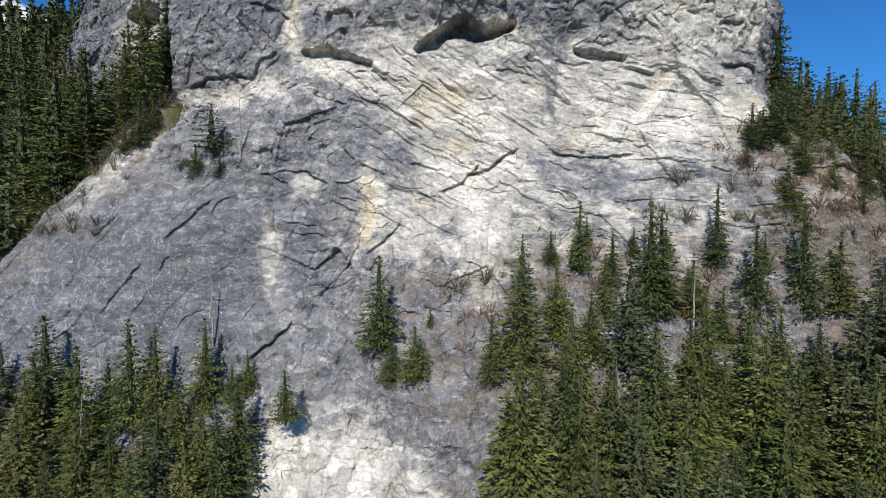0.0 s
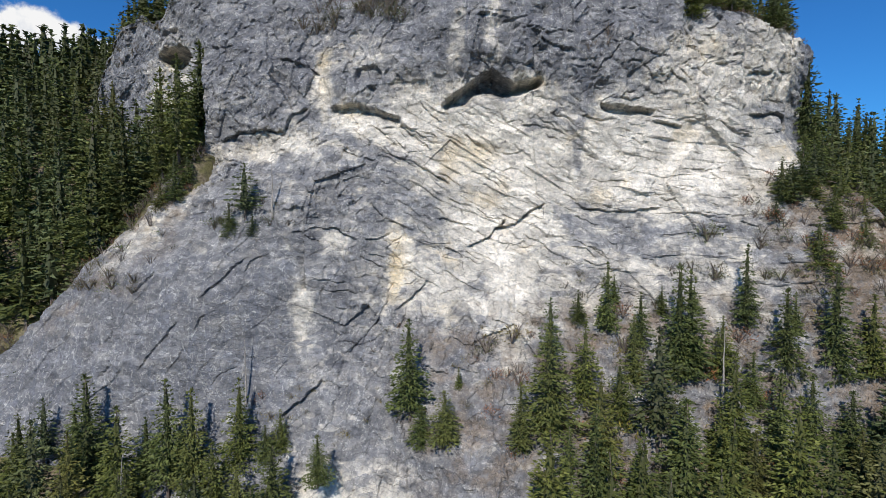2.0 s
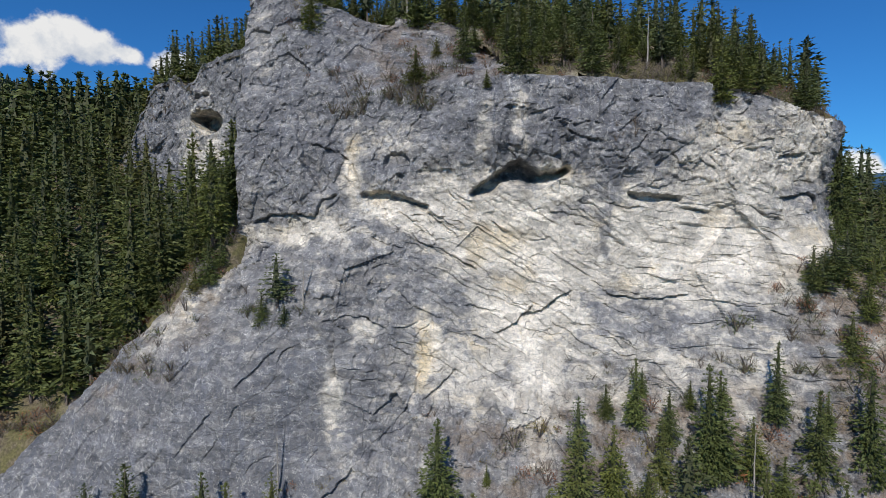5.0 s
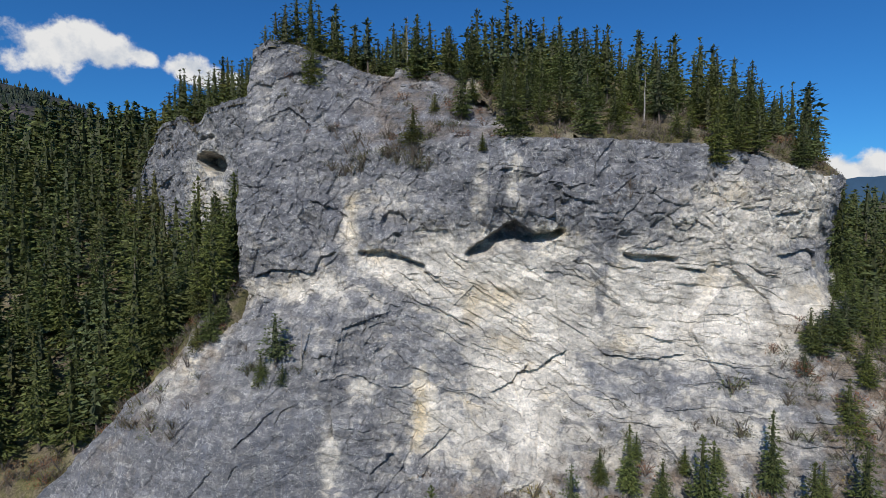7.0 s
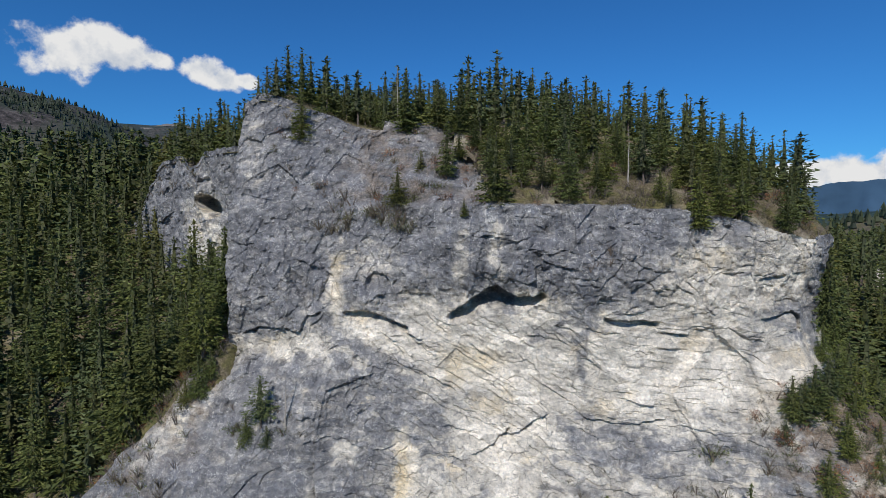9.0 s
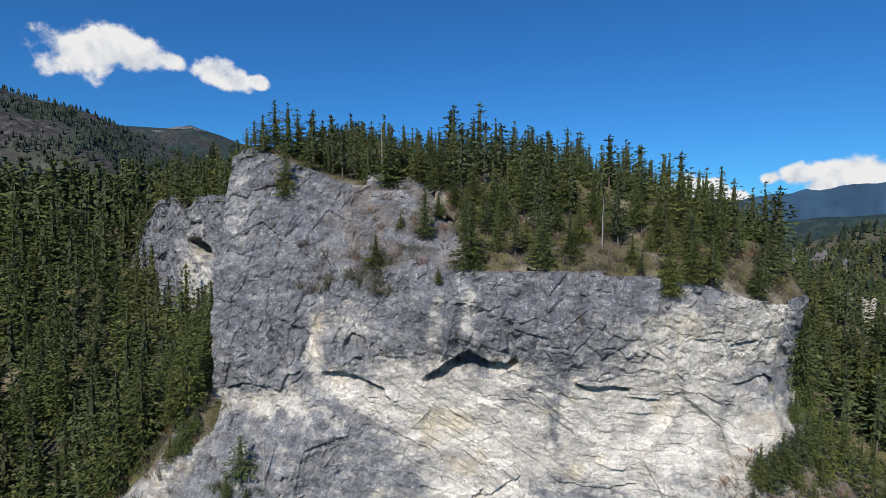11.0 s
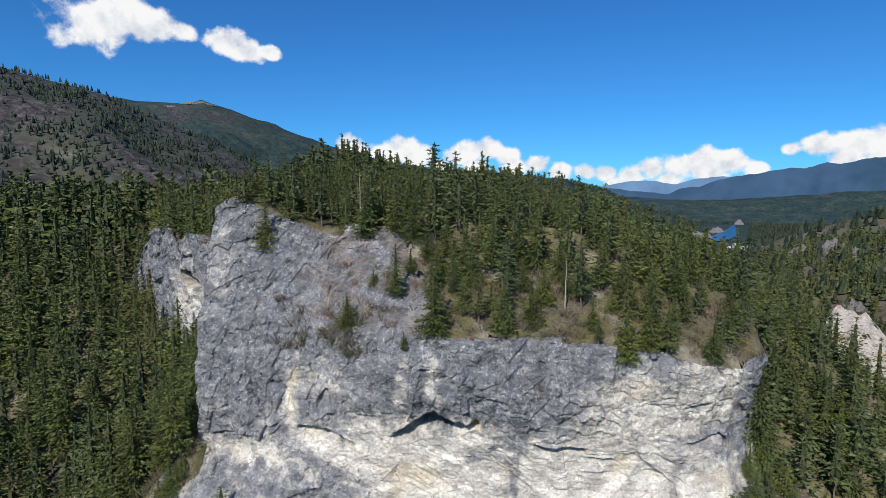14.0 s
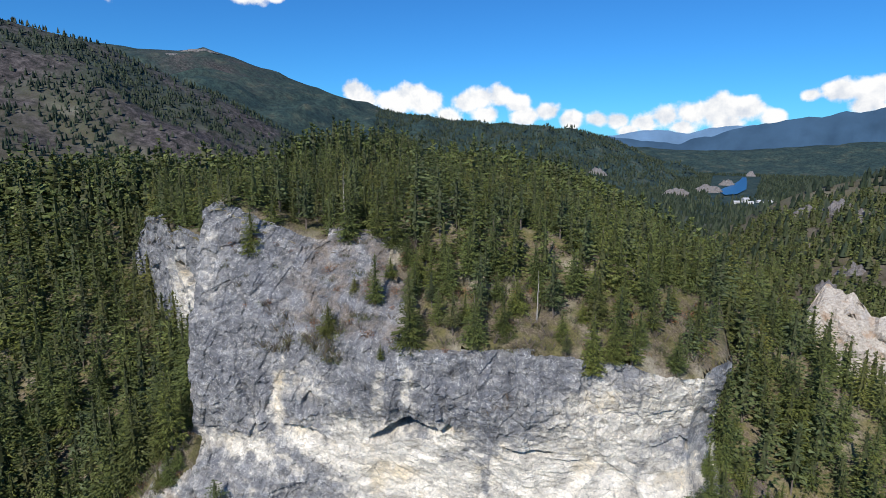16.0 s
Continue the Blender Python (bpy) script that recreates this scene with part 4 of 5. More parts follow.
def ground_z(x, y):
    g, s = land(x, y), summit(x, y)
    top = on_top(x, y - 0.4, s) & (s > g)
    return np.where(top, s, g), top


# trees that stand by themselves: x, y, foot, height, kind, width
LONE = [(-18.1, 61.2, 17.0, 6.2, 0, 1.3), (-7.8, 66.1, 22.4, 13.5, 5, 1.0), (-3.3, 63.2, 21.3, 6.6, 0, 1.5), (-6.2, 64.2, 20.6, 5.2, 0, 1.5), (-1.6, 67.2, 26.6, 2.9, 3, 1.0),
        (-24.3, 66.7, 18.7, 5.4, 2, 1.2), (-26.0, 66.0, 17.6, 4.8, 0, 1.2), (-31.7, 75.0, 47.6, 8.6, 4, 1.5), (-33.6, 74.2, 45.6, 5.0, 0, 1.3), (-30.2, 73.8, 44.8, 4.2, 4, 1.5), (-71.2, 92.5, 40.1, 21.0, 4, 0.9),
        (36.2, 71.6, 34.0, 11.1, 1, 0.9), (44.9, 79.6, 49.8, 7.4, 5, 1.2), (47.0, 80.5, 50.4, 6.4, 5, 1.2), (50.7, 76.9, 46.7, 6.3, 3, 1.2),
        (5.5, 61.0, 21.2, 8.4, 1, 1.0), (10.0, 67.9, 28.8, 9.6, 4, 1.0), (17.9, 71.0, 33.2, 9.6, 1, 1.0), (26.1, 68.0, 27.7, 15.3, 0, 0.9), (27.6, 68.4, 28, 13.9, 1, 1.1),
        (31.1, 63.9, 19.6, 12.9, 2, 1.0), (39.6, 68.4, 27.7, 12.2, 0, 1.0), (45.7, 68.4, 27.7, 15.0, 0, 0.9), (13.8, 65.3, 25.4, 10.4, 3, 1.1),
        (-49.7, 67.0, 13.6, 15.1, 0, 1.0), (-38.3, 65.4, 13.6, 14.7, 5, 0.9), (-35.0, 65.2, 14.2, 13.3, 0, 0.9), (-53.5, 62.5, 10.0, 14.0, 4, 1.1),
        (-31.6, 92.8, 93.4, 9.7, 2, 0.95), (-5.1, 87.2, 86.2, 9.1, 1, 1.05), (-9.7, 89.3, 87.4, 3.4, 2, 1.2), (-12.4, 82.7, 81.4, 6.0, 2, 1.4), (3.0, 78.9, 81.5, 10.8, 2, 1.05),
        (-1.6, 77.7, 79.6, 2.7, 3, 1.2), (18.1, 83.2, 82.5, 8.4, 2, 1.0), (27.7, 84.6, 81.0, 6.5, 3, 1.2), (32.6, 81.9, 77.8, 10.6, 3, 1.0), (45.0, 88.4, 75.4, 4.9, 2, 1.2),
        (-53.6, 100.0, 61.8, 14.1, 0, 1.0), (14.1, 84.3, 84.1, 8.1, 4, 0.9), (37.4, 87.6, 79.8, 11.7, 0, 1.0), (-44.4, 81.6, 57.7, 15.7, 3, 0.95), (-46.6, 81.0, 55.0, 11.0, 3, 1.0), (-43.2, 85.0, 58.5, 6.0, 3, 1.1), (-45.2, 86.5, 58.0, 9.0, 0, 1.0), (-42.6, 87.0, 60.0, 5.0, 2, 1.1), (-48.5, 84.0, 53.0, 8.0, 5, 1.0),
        (-42.6, 80.6, 53.0, 5.5, 5, 1.2), (-44.0, 79.4, 50.8, 7.5, 0, 1.1), (-42.2, 82.4, 55.4, 4.5, 3, 1.2), (-46.0, 79.0, 49.5, 5.0, 2, 1.1), (57.5, 94.6, 58.0, 19.0, 0, 0.9), (46.0, 79.6, 48.6, 7.5, 4, 1.7), (48.4, 80.6, 50.0, 8.5, 5, 1.5), (50.8, 81.8, 51.4, 8.0, 4, 1.6), (53.0, 83.6, 52.6, 9.0, 0, 1.3), (43.6, 78.4, 46.6, 4.5, 4, 1.6), (51.5, 77.6, 46.8, 5.0, 3, 1.3), (26.2, 88.8, 83.7, 12.9, 4, 1.0)]


def plant_woods():
    rng = np.random.default_rng(7)
    spots = []
    for x, y, z, h, kind, width in LONE:
        stand(kind, x, y, z, h, rng.uniform(0, 360), width)
        spots.append((x, y, 3.0))
    # where the tower's flank runs out into the bench
    for x, y, h, kind, width in [(1.5, 92, 6.5, 2, 1.3), (-1.0, 95, 6.0, 0, 1.3), (4.5, 90, 7.5, 3, 1.2), (-3.5, 92, 4.0, 2, 1.4), (2.5, 96, 8.0, 5, 1.2), (6.5, 93, 8.5, 0, 1.2)]:
        stand(kind, x, y, float(summit(np.float64(x), np.float64(y))), h, rng.uniform(0, 360), width)
        spots.append((x, y, 3.0))
    near, cell = [], {}
    for x, y, r in spots:
        cell.setdefault((int(x // 6), int(y // 6)), []).append((x, y))

    def free(x, y, r):
        i, j = int(x // 6), int(y // 6)
        return all((x - a) ** 2 + (y - b) ** 2 > r * r for di in (-1, 0, 1) for dj in (-1, 0, 1) for a, b in cell.get((i + di, j + dj), ()))

    def take(x, y, z, h, kind):
        cell.setdefault((int(x // 6), int(y // 6)), []).append((x, y))
        near.append((x, y, z, h, kind))
    # the slope below the wall: thick on the right, thinner on the left, a bare bank between
    for _ in range(2600):
        x, y = rng.uniform(-62, 68), rng.uniform(34, 74)
        if -23 < x < 3.5 or (x < 9 and x > 0 and y > 62):
            continue
        base = max(rock_slope(x, y), float(land(np.float64(x), np.float64(y))))
        if base > (37 if x > 14 else 26) + (8 if x > 52 else 0) or (x < 0 and base > 17):
            continue
        if free(x, y, 3.0 + 0.8 * rng.random() if x > 0 else 3.2):
            tall = min(rng.uniform(6, 16.5), 39 - base) if x > 0 else rng.uniform(7, 13.5)
            take(x, y, base - 0.2, max(tall, 4.0), int(rng.choice([0, 0, 1, 2, 2, 3, 3, 3, 4, 4, 5])))
    # on the knob of rock at the right-hand foot of the wall
    for _ in range(170):
        x, z = rng.uniform(46, 68), rng.uniform(40, 58)
        y = float(face(np.array([x]), np.array([z]))[0])
        if y < 100 and (x > 54 and z > 47 or rng.random() < 0.10) and free(x, y, 1.9):
            take(x, y + 0.3, z - 0.4, rng.uniform(4.5, 9.5), int(rng.choice([0, 1, 5, 3, 2])))
    # the wooded slopes beside and behind, and the crown of the hill
    px, py = rng.uniform(-215, 150, 26000), rng.uniform(76, 270, 26000)
    z, top = ground_z(px, py)
    for x, y, zz, tp in zip(px, py, z, top):
        hidden = x > -41 and x < 60 and not tp and y < 175
        if hidden or (not tp and x > -60 and x < 0 and y < 82) or (not tp and x < 0 and y < np.interp(x, [-95, -80, -68, -56, -48, -41], [76, 80, 81, 83, 84, 86])):
            continue
        if tp:
            if x < -8 and y < 97 + 0.15 * (x + 8):
                continue
            edge = np.interp(x, [-8, 4, 20, 30, 45], [93, 87, 85, 84, 84])
            if y < edge and rng.random() < 0.66:
                continue
        if 92 < x < 165 and 120 < y < 215 and rng.random() < 0.93:
            continue
        side = float(step(-48, -62, np.float64(x)))
        tall = (9.3 if tp else 11.5) + 4.5 * side + 3.0 * float(vnoise(np.float64(x / 17), np.float64(y / 17), 91)) + rng.normal(0, 2.0 if tp else 3.0)
        if free(x, y, (2.35 if tp else 2.7) + 0.9 * side + 1.2 * rng.random()):
            take(x, y, zz, max(4.0, tall) * (0.75 if tp and y < 92 else 0.9 if tp and x < -26 else 1.0), int(rng.choice([0, 0, 1, 2, 3, 4, 4, 5, 5])))
    return near


def seen_first(t):
    x, y, z, h, kind = t
    return math.hypot(x - 8, y) - (60 if y < 76 else 30 if x < -40 else 22 if z > 70 and y < 100 else 0)


woods = sorted(plant_woods(), key=seen_first)
count = {0: 0, 1: 0, 2: 0, 3: 0, 4: 0, 5: 0}
rest = []
rng = np.random.default_rng(11)
for x, y, z, h, kind in woods:
    if count[kind] < 46:
        count[kind] += 1
        stand(kind, x, y, z, h, rng.uniform(0, 360), rng.uniform(0.95, 1.3))
    else:
        rest.append((x, y, z, h, kind))


def joined_trees(name, label, rows, shapes, mat):
    """Many small trees as one mesh: each row x, y, z, height, shape; each shape a ten-metre tree."""
    rng = np.random.default_rng(23)
    V, F, E, B, base = [], [], [], [], 0
    for x, y, z, h, k in rows:
        v, f, *inner = shapes[k % len(shapes)]
        s, w, a = h / 10, h / 10 * rng.uniform(1.0, 1.4), rng.uniform(0, 6.283)
        c, n = math.cos(a) * w, math.sin(a) * w
        V.append(np.stack([v[:, 0] * c - v[:, 1] * n + x, v[:, 0] * n + v[:, 1] * c + y, v[:, 2] * s + z - 0.2], 1))
        F.append(f + base)
        E.append(np.full(len(v), rng.random()))
        B.append(inner[0] if inner else np.zeros(len(v)))
        base += len(v)
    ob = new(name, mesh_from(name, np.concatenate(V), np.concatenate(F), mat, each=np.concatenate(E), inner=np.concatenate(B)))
    return tagged(ob, label, "forest", kind="stuff")


def simple_trunk():
    v, f = tube([(0, 0, -0.5), (0, 0, 4), (0, 0, 9.6)], [0.15, 0.10, 0.01], 4)
    return v, np.concatenate([f[:, [0, 1, 2]], f[:, [0, 2, 3]]])


SMALL = [conifer_mesh(300 + k, 10, s, 17, 7, 0.40, start, full, 0.36, gap=0.40, side=3, core=0.26, rows=8, sides=7, slim=0.52) for k, (s, full, start) in enumerate([(2.7, 0.72, 0.05), (2.3, 0.7, 0.12), (2.9, 0.76, 0.04), (2.5, 0.68, 0.14), (2.4, 0.62, 0.1), (2.2, 0.72, 0.05)])]
SMALL_PINE = [conifer_mesh(320 + k, 10, s, 13, 6, 0.10, 0.24, 0.55, 0.55, gap=0.55, side=2, core=0.28, rows=6, sides=8, slim=0.62) for k, s in enumerate([2.1, 1.8, 2.3])]
FARTHER = [conifer_mesh(340 + k, 10, s, 11, 5, 0.4, 0.05, 0.82, 0.4, gap=1.0, side=1, core=0.4, rows=6, sides=6, slim=0.75) for k, s in enumerate([2.8, 2.3, 3.0, 2.6])]
behind = [r for r in rest if r[1] > 150]
rest = [r for r in rest if r[1] <= 150]
joined_trees("back_forest", "dark green forest on the back of the hill", behind, FARTHER, FIR)
print("woods", len(woods), "joined", len(rest))
joined_trees("fir_forest", "dense dark green fir forest on the hillside", [r for r in rest if r[4] in (0, 1, 5)], SMALL, FIR)
joined_trees("cedar_forest", "yellowish-green cedars mixed through the hillside forest", [r for r in rest if r[4] in (2, 3)], SMALL, CEDAR)
joined_trees("pine_forest", "grey-green pines mixed through the hillside forest", [r for r in rest if r[4] == 4], SMALL_PINE, PINE)
joined_trees("forest_trunks", "brown trunks of the hillside forest", rest + behind, [simple_trunk()], BARK)


# ---------------------------------------------------------------- shrubs and dead trees
def shrub_mesh(seed, n, tuft):
    rng = np.random.default_rng(seed)
    d = rng.normal(0, 1, (n, 3))
    d[:, 2] = np.abs(d[:, 2]) * 0.9
    d /= np.linalg.norm(d, axis=1, keepdims=True)
    lobes = rng.normal(0, 0.38, (5, 3)) * [1, 1, 0.4]
    c = d * rng.uniform(0.35, 0.8, (n, 1)) + lobes[rng.integers(0, 5, n)] + [0, 0, 0.1]
    return tufts(c, d + rng.normal(0, 0.5, (n, 3)), rng.uniform(0.7, 1.3, n) * tuft, rng.uniform(0.7, 1.3, n) * tuft * 0.5, rng, 2)


def stems_mesh(seed, n=6):
    rng = np.random.default_rng(seed)
    V, F, base = [], [], 0
    for k in range(n):
        a = rng.uniform(0, 6.28)
        v, f = tube([(0, 0, -0.25), (0.3 * math.cos(a), 0.3 * math.sin(a), 0.45), (0.6 * math.cos(a), 0.6 * math.sin(a), 0.95)], [0.05, 0.035, 0.012], 4)
        V.append(v), F.append(f + base)
        base += len(v)
    return np.concatenate(V), np.concatenate(F)


def shrub_kinds():
    made = []
    for k, (name, label, mat, n, t) in enumerate([("shrub", "olive-green shrub rooted in the rock", SHRUB, 85, 0.3), ("bare_shrub", "bare greyish-brown shrub on the ledge", TWIG, 64, 0.22),
                                                  ("juniper_bush", "dark green juniper bush on the rock", FIR, 90, 0.32), ("autumn_shrub", "rusty autumn shrub on the slope", RUST, 60, 0.36),
                                                  ("autumn_shrub", "yellowing autumn shrub on the slope", LARCH, 60, 0.36)]):
        root = tagged(new(name), label, "shrub")
        for part_name, data in (("stem", mesh_from("stem", *stems_mesh(500 + k), BARK)), ("foliage", mesh_from("foliage", *shrub_mesh(400 + k, n, t), mat))):
            ob = new(part_name, data)
            ob.parent = root
        made.append(root)
    return made


SHRUBS = shrub_kinds()
shrubs_used = set()


def shrub(kind, x, y, z, size, rng):
    m = pose(x, y, z - 0.1 * size, 0, 0, rng.uniform(0, 360))
    if kind in shrubs_used:
        ob = copy_thing(SHRUBS[kind], m)
    else:
        ob = SHRUBS[kind]
        ob.matrix_basis = m
        shrubs_used.add(kind)
    ob.scale = (size * rng.uniform(0.85, 1.2), size * rng.uniform(0.85, 1.2), size * rng.uniform(0.75, 1.15))


def plant_shrubs():
    rng = np.random.default_rng(31)
    # on the rock itself: stretch of the face, how many, which kinds, size
    for x0, x1, z0, z1, n, kinds, size in [(-62, -44, 38, 52, 42, (0, 0, 1, 2), 1.5), (-42, -26, 44, 58, 16, (0, 1, 2), 0.9), (-36, -24, 47, 50, 5, (2, 0), 1.4), (-14, 8, 19, 34, 34, (1, 1, 0, 3, 4), 0.75),
                                           (8, 40, 30, 42, 30, (1, 0, 0, 2), 0.9), (40, 62, 38, 55, 105, (0, 0, 1, 3, 2, 2), 1.5), (-26, -9, 77, 84, 40, (0, 2, 0, 1), 1.7), (-36, -6, 84, 98, 50, (1, 2, 0, 3), 0.9), (-16, 2, 81, 91, 50, (1, 0, 2, 3, 1), 1.3), (-98, -60, 86, 94, 20, (0, 1), 1.2),
                                           (16, 20, 70, 77, 6, (1, 1, 0), 0.9), (-24, -8, 14, 24, 10, (4, 0, 1), 0.8), (-30, -18, 22, 26, 8, (3, 4, 0), 0.9), (28, 42, 40, 46, 7, (2, 0), 1.8)]:
        for _ in range(n):
            x, z = rng.uniform(x0, x1), rng.uniform(z0, z1)
            y = float(rock_y(np.array([x]), np.array([z]))[0])
            if z > float(summit(np.float64(x), np.float64(y))) or z < float(land(np.float64(x), np.float64(y))) - 0.5:
                continue
            shrub(int(rng.choice(kinds)), x, y - 0.1, z - 0.2, size * rng.uniform(0.6, 1.35), rng)
    # on the bench and the brow above the wall
    for _ in range(700):
        x, y = rng.uniform(-16, 56), rng.uniform(76, 104)
        xa, ya = np.array([x]), np.array([y])
        z, top = ground_z(xa, ya)
        rim = y - float(face(xa, rim_level(xa, z))[0])
        if top[0] and rim > 0.6 and (rim < 14 or rng.random() < 0.3):
            shrub(int(rng.choice([0, 0, 0, 1, 1, 2, 2, 3])), x, y, float(z[0]), rng.uniform(0.6, 1.9), rng)
    # along the foot of the wooded slope on the left, where the rock runs out
    for _ in range(120):
        x = rng.uniform(-84, -41)
        y = float(np.interp(x, [-95, -80, -68, -56, -48, -41], [76, 79, 80, 82, 83, 85])) + rng.normal(0.5, 1.6)
        z = float(land(np.float64(x), np.float64(y)))
        shrub(int(rng.choice([0, 1, 2, 3, 2])), x, y, z, rng.uniform(0.9, 2.2), rng)
    for _ in range(90):
        x, y = rng.uniform(-52, -40.5), rng.uniform(75, 92)
        z = float(land(np.float64(x), np.float64(y)))
        if y < float(face(np.array([x]), np.array([z]))[0]) + 0.5:
            shrub(int(rng.choice([0, 1, 2, 3])), x, y, z, rng.uniform(0.6, 1.4), rng)
    # among the trees below
    for _ in range(200):
        x, y = rng.uniform(2, 62), rng.uniform(44, 73)
        z = max(rock_slope(x, y), float(land(np.float64(x), np.float64(y))))
        if z < 38:
            shrub(int(rng.choice([0, 1, 1, 3, 3, 4])), x, y, z, rng.uniform(0.8, 2.4), rng)


def dead_tree(x, y, z, height, lean=0.0, seed=0, name="dead_tree", label="bare grey dead conifer standing against the rock", branches=12, mat=None):
    rng = np.random.default_rng(seed)
    root = tagged(new(name), label, "tree")
    root.matrix_basis = pose(x, y, z, 0, lean, rng.uniform(0, 360) if not lean else 0)
    r = 0.012 * height + 0.05
    pts = [(rng.normal(0, 0.04), rng.normal(0, 0.04), height * t) for t in (-0.04, 0.2, 0.4, 0.6, 0.8, 1.0)]
    t = new("trunk", mesh_from("trunk", *tube(pts, [r, r * 0.85, r * 0.7, r * 0.5, r * 0.3, 0.02], 7), mat or DEADWOOD, True))
    t.parent = root
    for k in range(branches):
        f = rng.uniform(0.25, 0.95)
        a, reach = rng.uniform(0, 6.28), (1 - f) * height * 0.16 + 0.35
        p = [(0, 0, height * f), (0.5 * reach * math.cos(a), 0.5 * reach * math.sin(a), height * f - 0.1 * reach), (reach * math.cos(a), reach * math.sin(a), height * f - 0.35 * reach)]
        b = new("branch", mesh_from("branch", *tube(p, [0.04, 0.03, 0.01], 4), mat or DEADWOOD))
        b.parent = root


plant_shrubs()
dead_tree(-29.6, 69.0, 24.0, 9.2, seed=1, branches=22)
dead_tree(-27.6, 74.6, 48.2, 8.7, seed=2, branches=18)
dead_tree(23.6, 87.4, 83.4, 9.8, seed=3, label="bare grey snag above the trees on the brow", branches=5)
dead_tree(-42.5, 62.0, 9.0, 11.0, 3, 4, label="bleached broken snag leaning among the firs", branches=2)
dead_tree(-41.6, 62.3, 9.0, 9.5, -4, 5, label="bleached broken snag leaning among the firs", branches=1)
dead_tree(20.5, 62.0, 19.5, 4.5, -6, 6, label="pale broken trunk among the trees below the wall", branches=0)
dead_tree(31.0, 66.5, 25.0, 9.5, 0, 7, label="bare grey dead conifer below the wall", branches=16)
dead_tree(-36.0, 67.5, 14.0, 9.0, 0, 8, label="bare grey dead conifer among the firs", branches=16)
dead_tree(-16.5, 104, 96.0, 13.0, 0, 9, label="thin bare snag in the hilltop wood", branches=12)


# ---------------------------------------------------------------- the country beyond
def bluff_material(name, lows, mids, highs, rust):
    m, N, L, b = material(name)
    pos = mapped(N, L)
    n1, n2 = noise_tex(N, L, pos, 0.18, 6, 0.65), noise_tex(N, L, pos, 1.1, 7, 0.68)
    col = ramp(N, L, n2, (0.3, lows), (0.5, mids), (0.7, highs))
    col = mix(N, L, ramp(N, L, n1, (0.5, (0, 0, 0)), (0.66, (0.8, 0.8, 0.8))), col, rust)
    L.new(col, b.inputs["Base Color"])
    b.inputs["Roughness"].default_value = 0.95
    bump(N, L, b, n2, 1.0, 0.8)
    return m


BLUFF = bluff_material("crumbling_bank", (0.26, 0.225, 0.19), (0.44, 0.395, 0.345), (0.60, 0.55, 0.50), (0.38, 0.26, 0.17))
CRAG = bluff_material("crag_rock", (0.06, 0.058, 0.06), (0.15, 0.14, 0.14), (0.30, 0.285, 0.28), (0.13, 0.105, 0.09))


def outcrop(name, label, x, y, turn, width, height, foot, seed, lean=0.35, mat=None, cell=1.0):
    """A bank of bare rock in a slope: a broken wall facing -y before it is turned."""
    nu, nv = max(12, int(width / cell)), max(8, int(height / cell))
    u, v = np.meshgrid(np.linspace(-0.5, 0.5, nu) * width, np.linspace(0, 1, nv))
    brow = height * (1 - 0.9 * (2 * u / width) ** 2) * (0.85 + 0.35 * fbm(u / (width * 0.2), 0 * u, seed, 3))
    z = v * np.maximum(brow, 0.3)
    big, joint = blocks(u / 7.0, z / 9.0, seed)
    fine, joint2 = blocks(u / 2.4, z / 3.2, seed + 7)
    depth = lean * z + (2 * u / width) ** 2 * width * 0.18 - 1.6 * big - 0.7 * fine - 2.5 * fbm(u / 14, z / 14, seed + 3) + step(0.9, 1.0, v) * 4
    c, s = math.cos(radians(turn)), math.sin(radians(turn))
    verts = np.stack([x + u * c - depth * s, y + u * s + depth * c, foot + z], -1).reshape(-1, 3)
    ob = new(name, mesh_from(name, verts, grid_faces(nu, nv), mat or BLUFF))
    return tagged(ob, label, "rock", kind="structure")


outcrop("bluff", "crumbling cream-coloured bank above the forest", 126, 187, -27, 74, 56, 12, 701)


def down_the_ray(bearing, degrees):
    """How far off the ground lies along a bearing, the given degrees under the level of the last eye."""
    d = np.linspace(230, 3200, 1500)
    a = radians(bearing)
    under = land(d * math.sin(a), d * math.cos(a)) > EYE_TOP - d * math.tan(radians(degrees))
    return float(d[np.argmax(under)]) if under.any() else 3000.0


for k, (bearing, below, wide, high, what) in enumerate([
        (26.6, 6.0, 2.6, 1.9, 0), (28.6, 5.6, 2.2, 2.2, 0), (30.5, 6.4, 2.6, 2.4, 0), (27.2, 9.0, 1.6, 1.2, 0), (29.0, 12.6, 1.9, 2.4, 0), (30.6, 10.6, 2.2, 2.0, 0),
        (14.6, 4.7, 2.4, 1.5, 1), (17.2, 4.2, 2.3, 1.4, 1), (18.6, 3.5, 1.2, 1.1, 1), (20.3, 2.6, 0.7, 0.9, 1), (6.9, 2.7, 1.6, 1.2, 1), (-13.6, 1.2, 5.4, 2.2, 1), (-10.6, 1.6, 3.4, 1.6, 1), (-32.3, -8.6, 2.6, 0.5, 1), (-34.6, -8.1, 2.0, 0.35, 1)]):
    a, dist = radians(bearing), down_the_ray(bearing, below)
    px, py = dist * math.sin(a), dist * math.cos(a)
    z = float(land(np.float64(px), np.float64(py)))
    size = dist * radians(1)
    outcrop("crag", "pale grey rock showing through the distant forest" if what else "grey and pinkish crag in the forested valley side",
            px, py, -bearing, wide * size * 1.3, high * size * 0.75, z - 0.12 * high * size, 720 + k, 0.75, CRAG, size * 0.08)


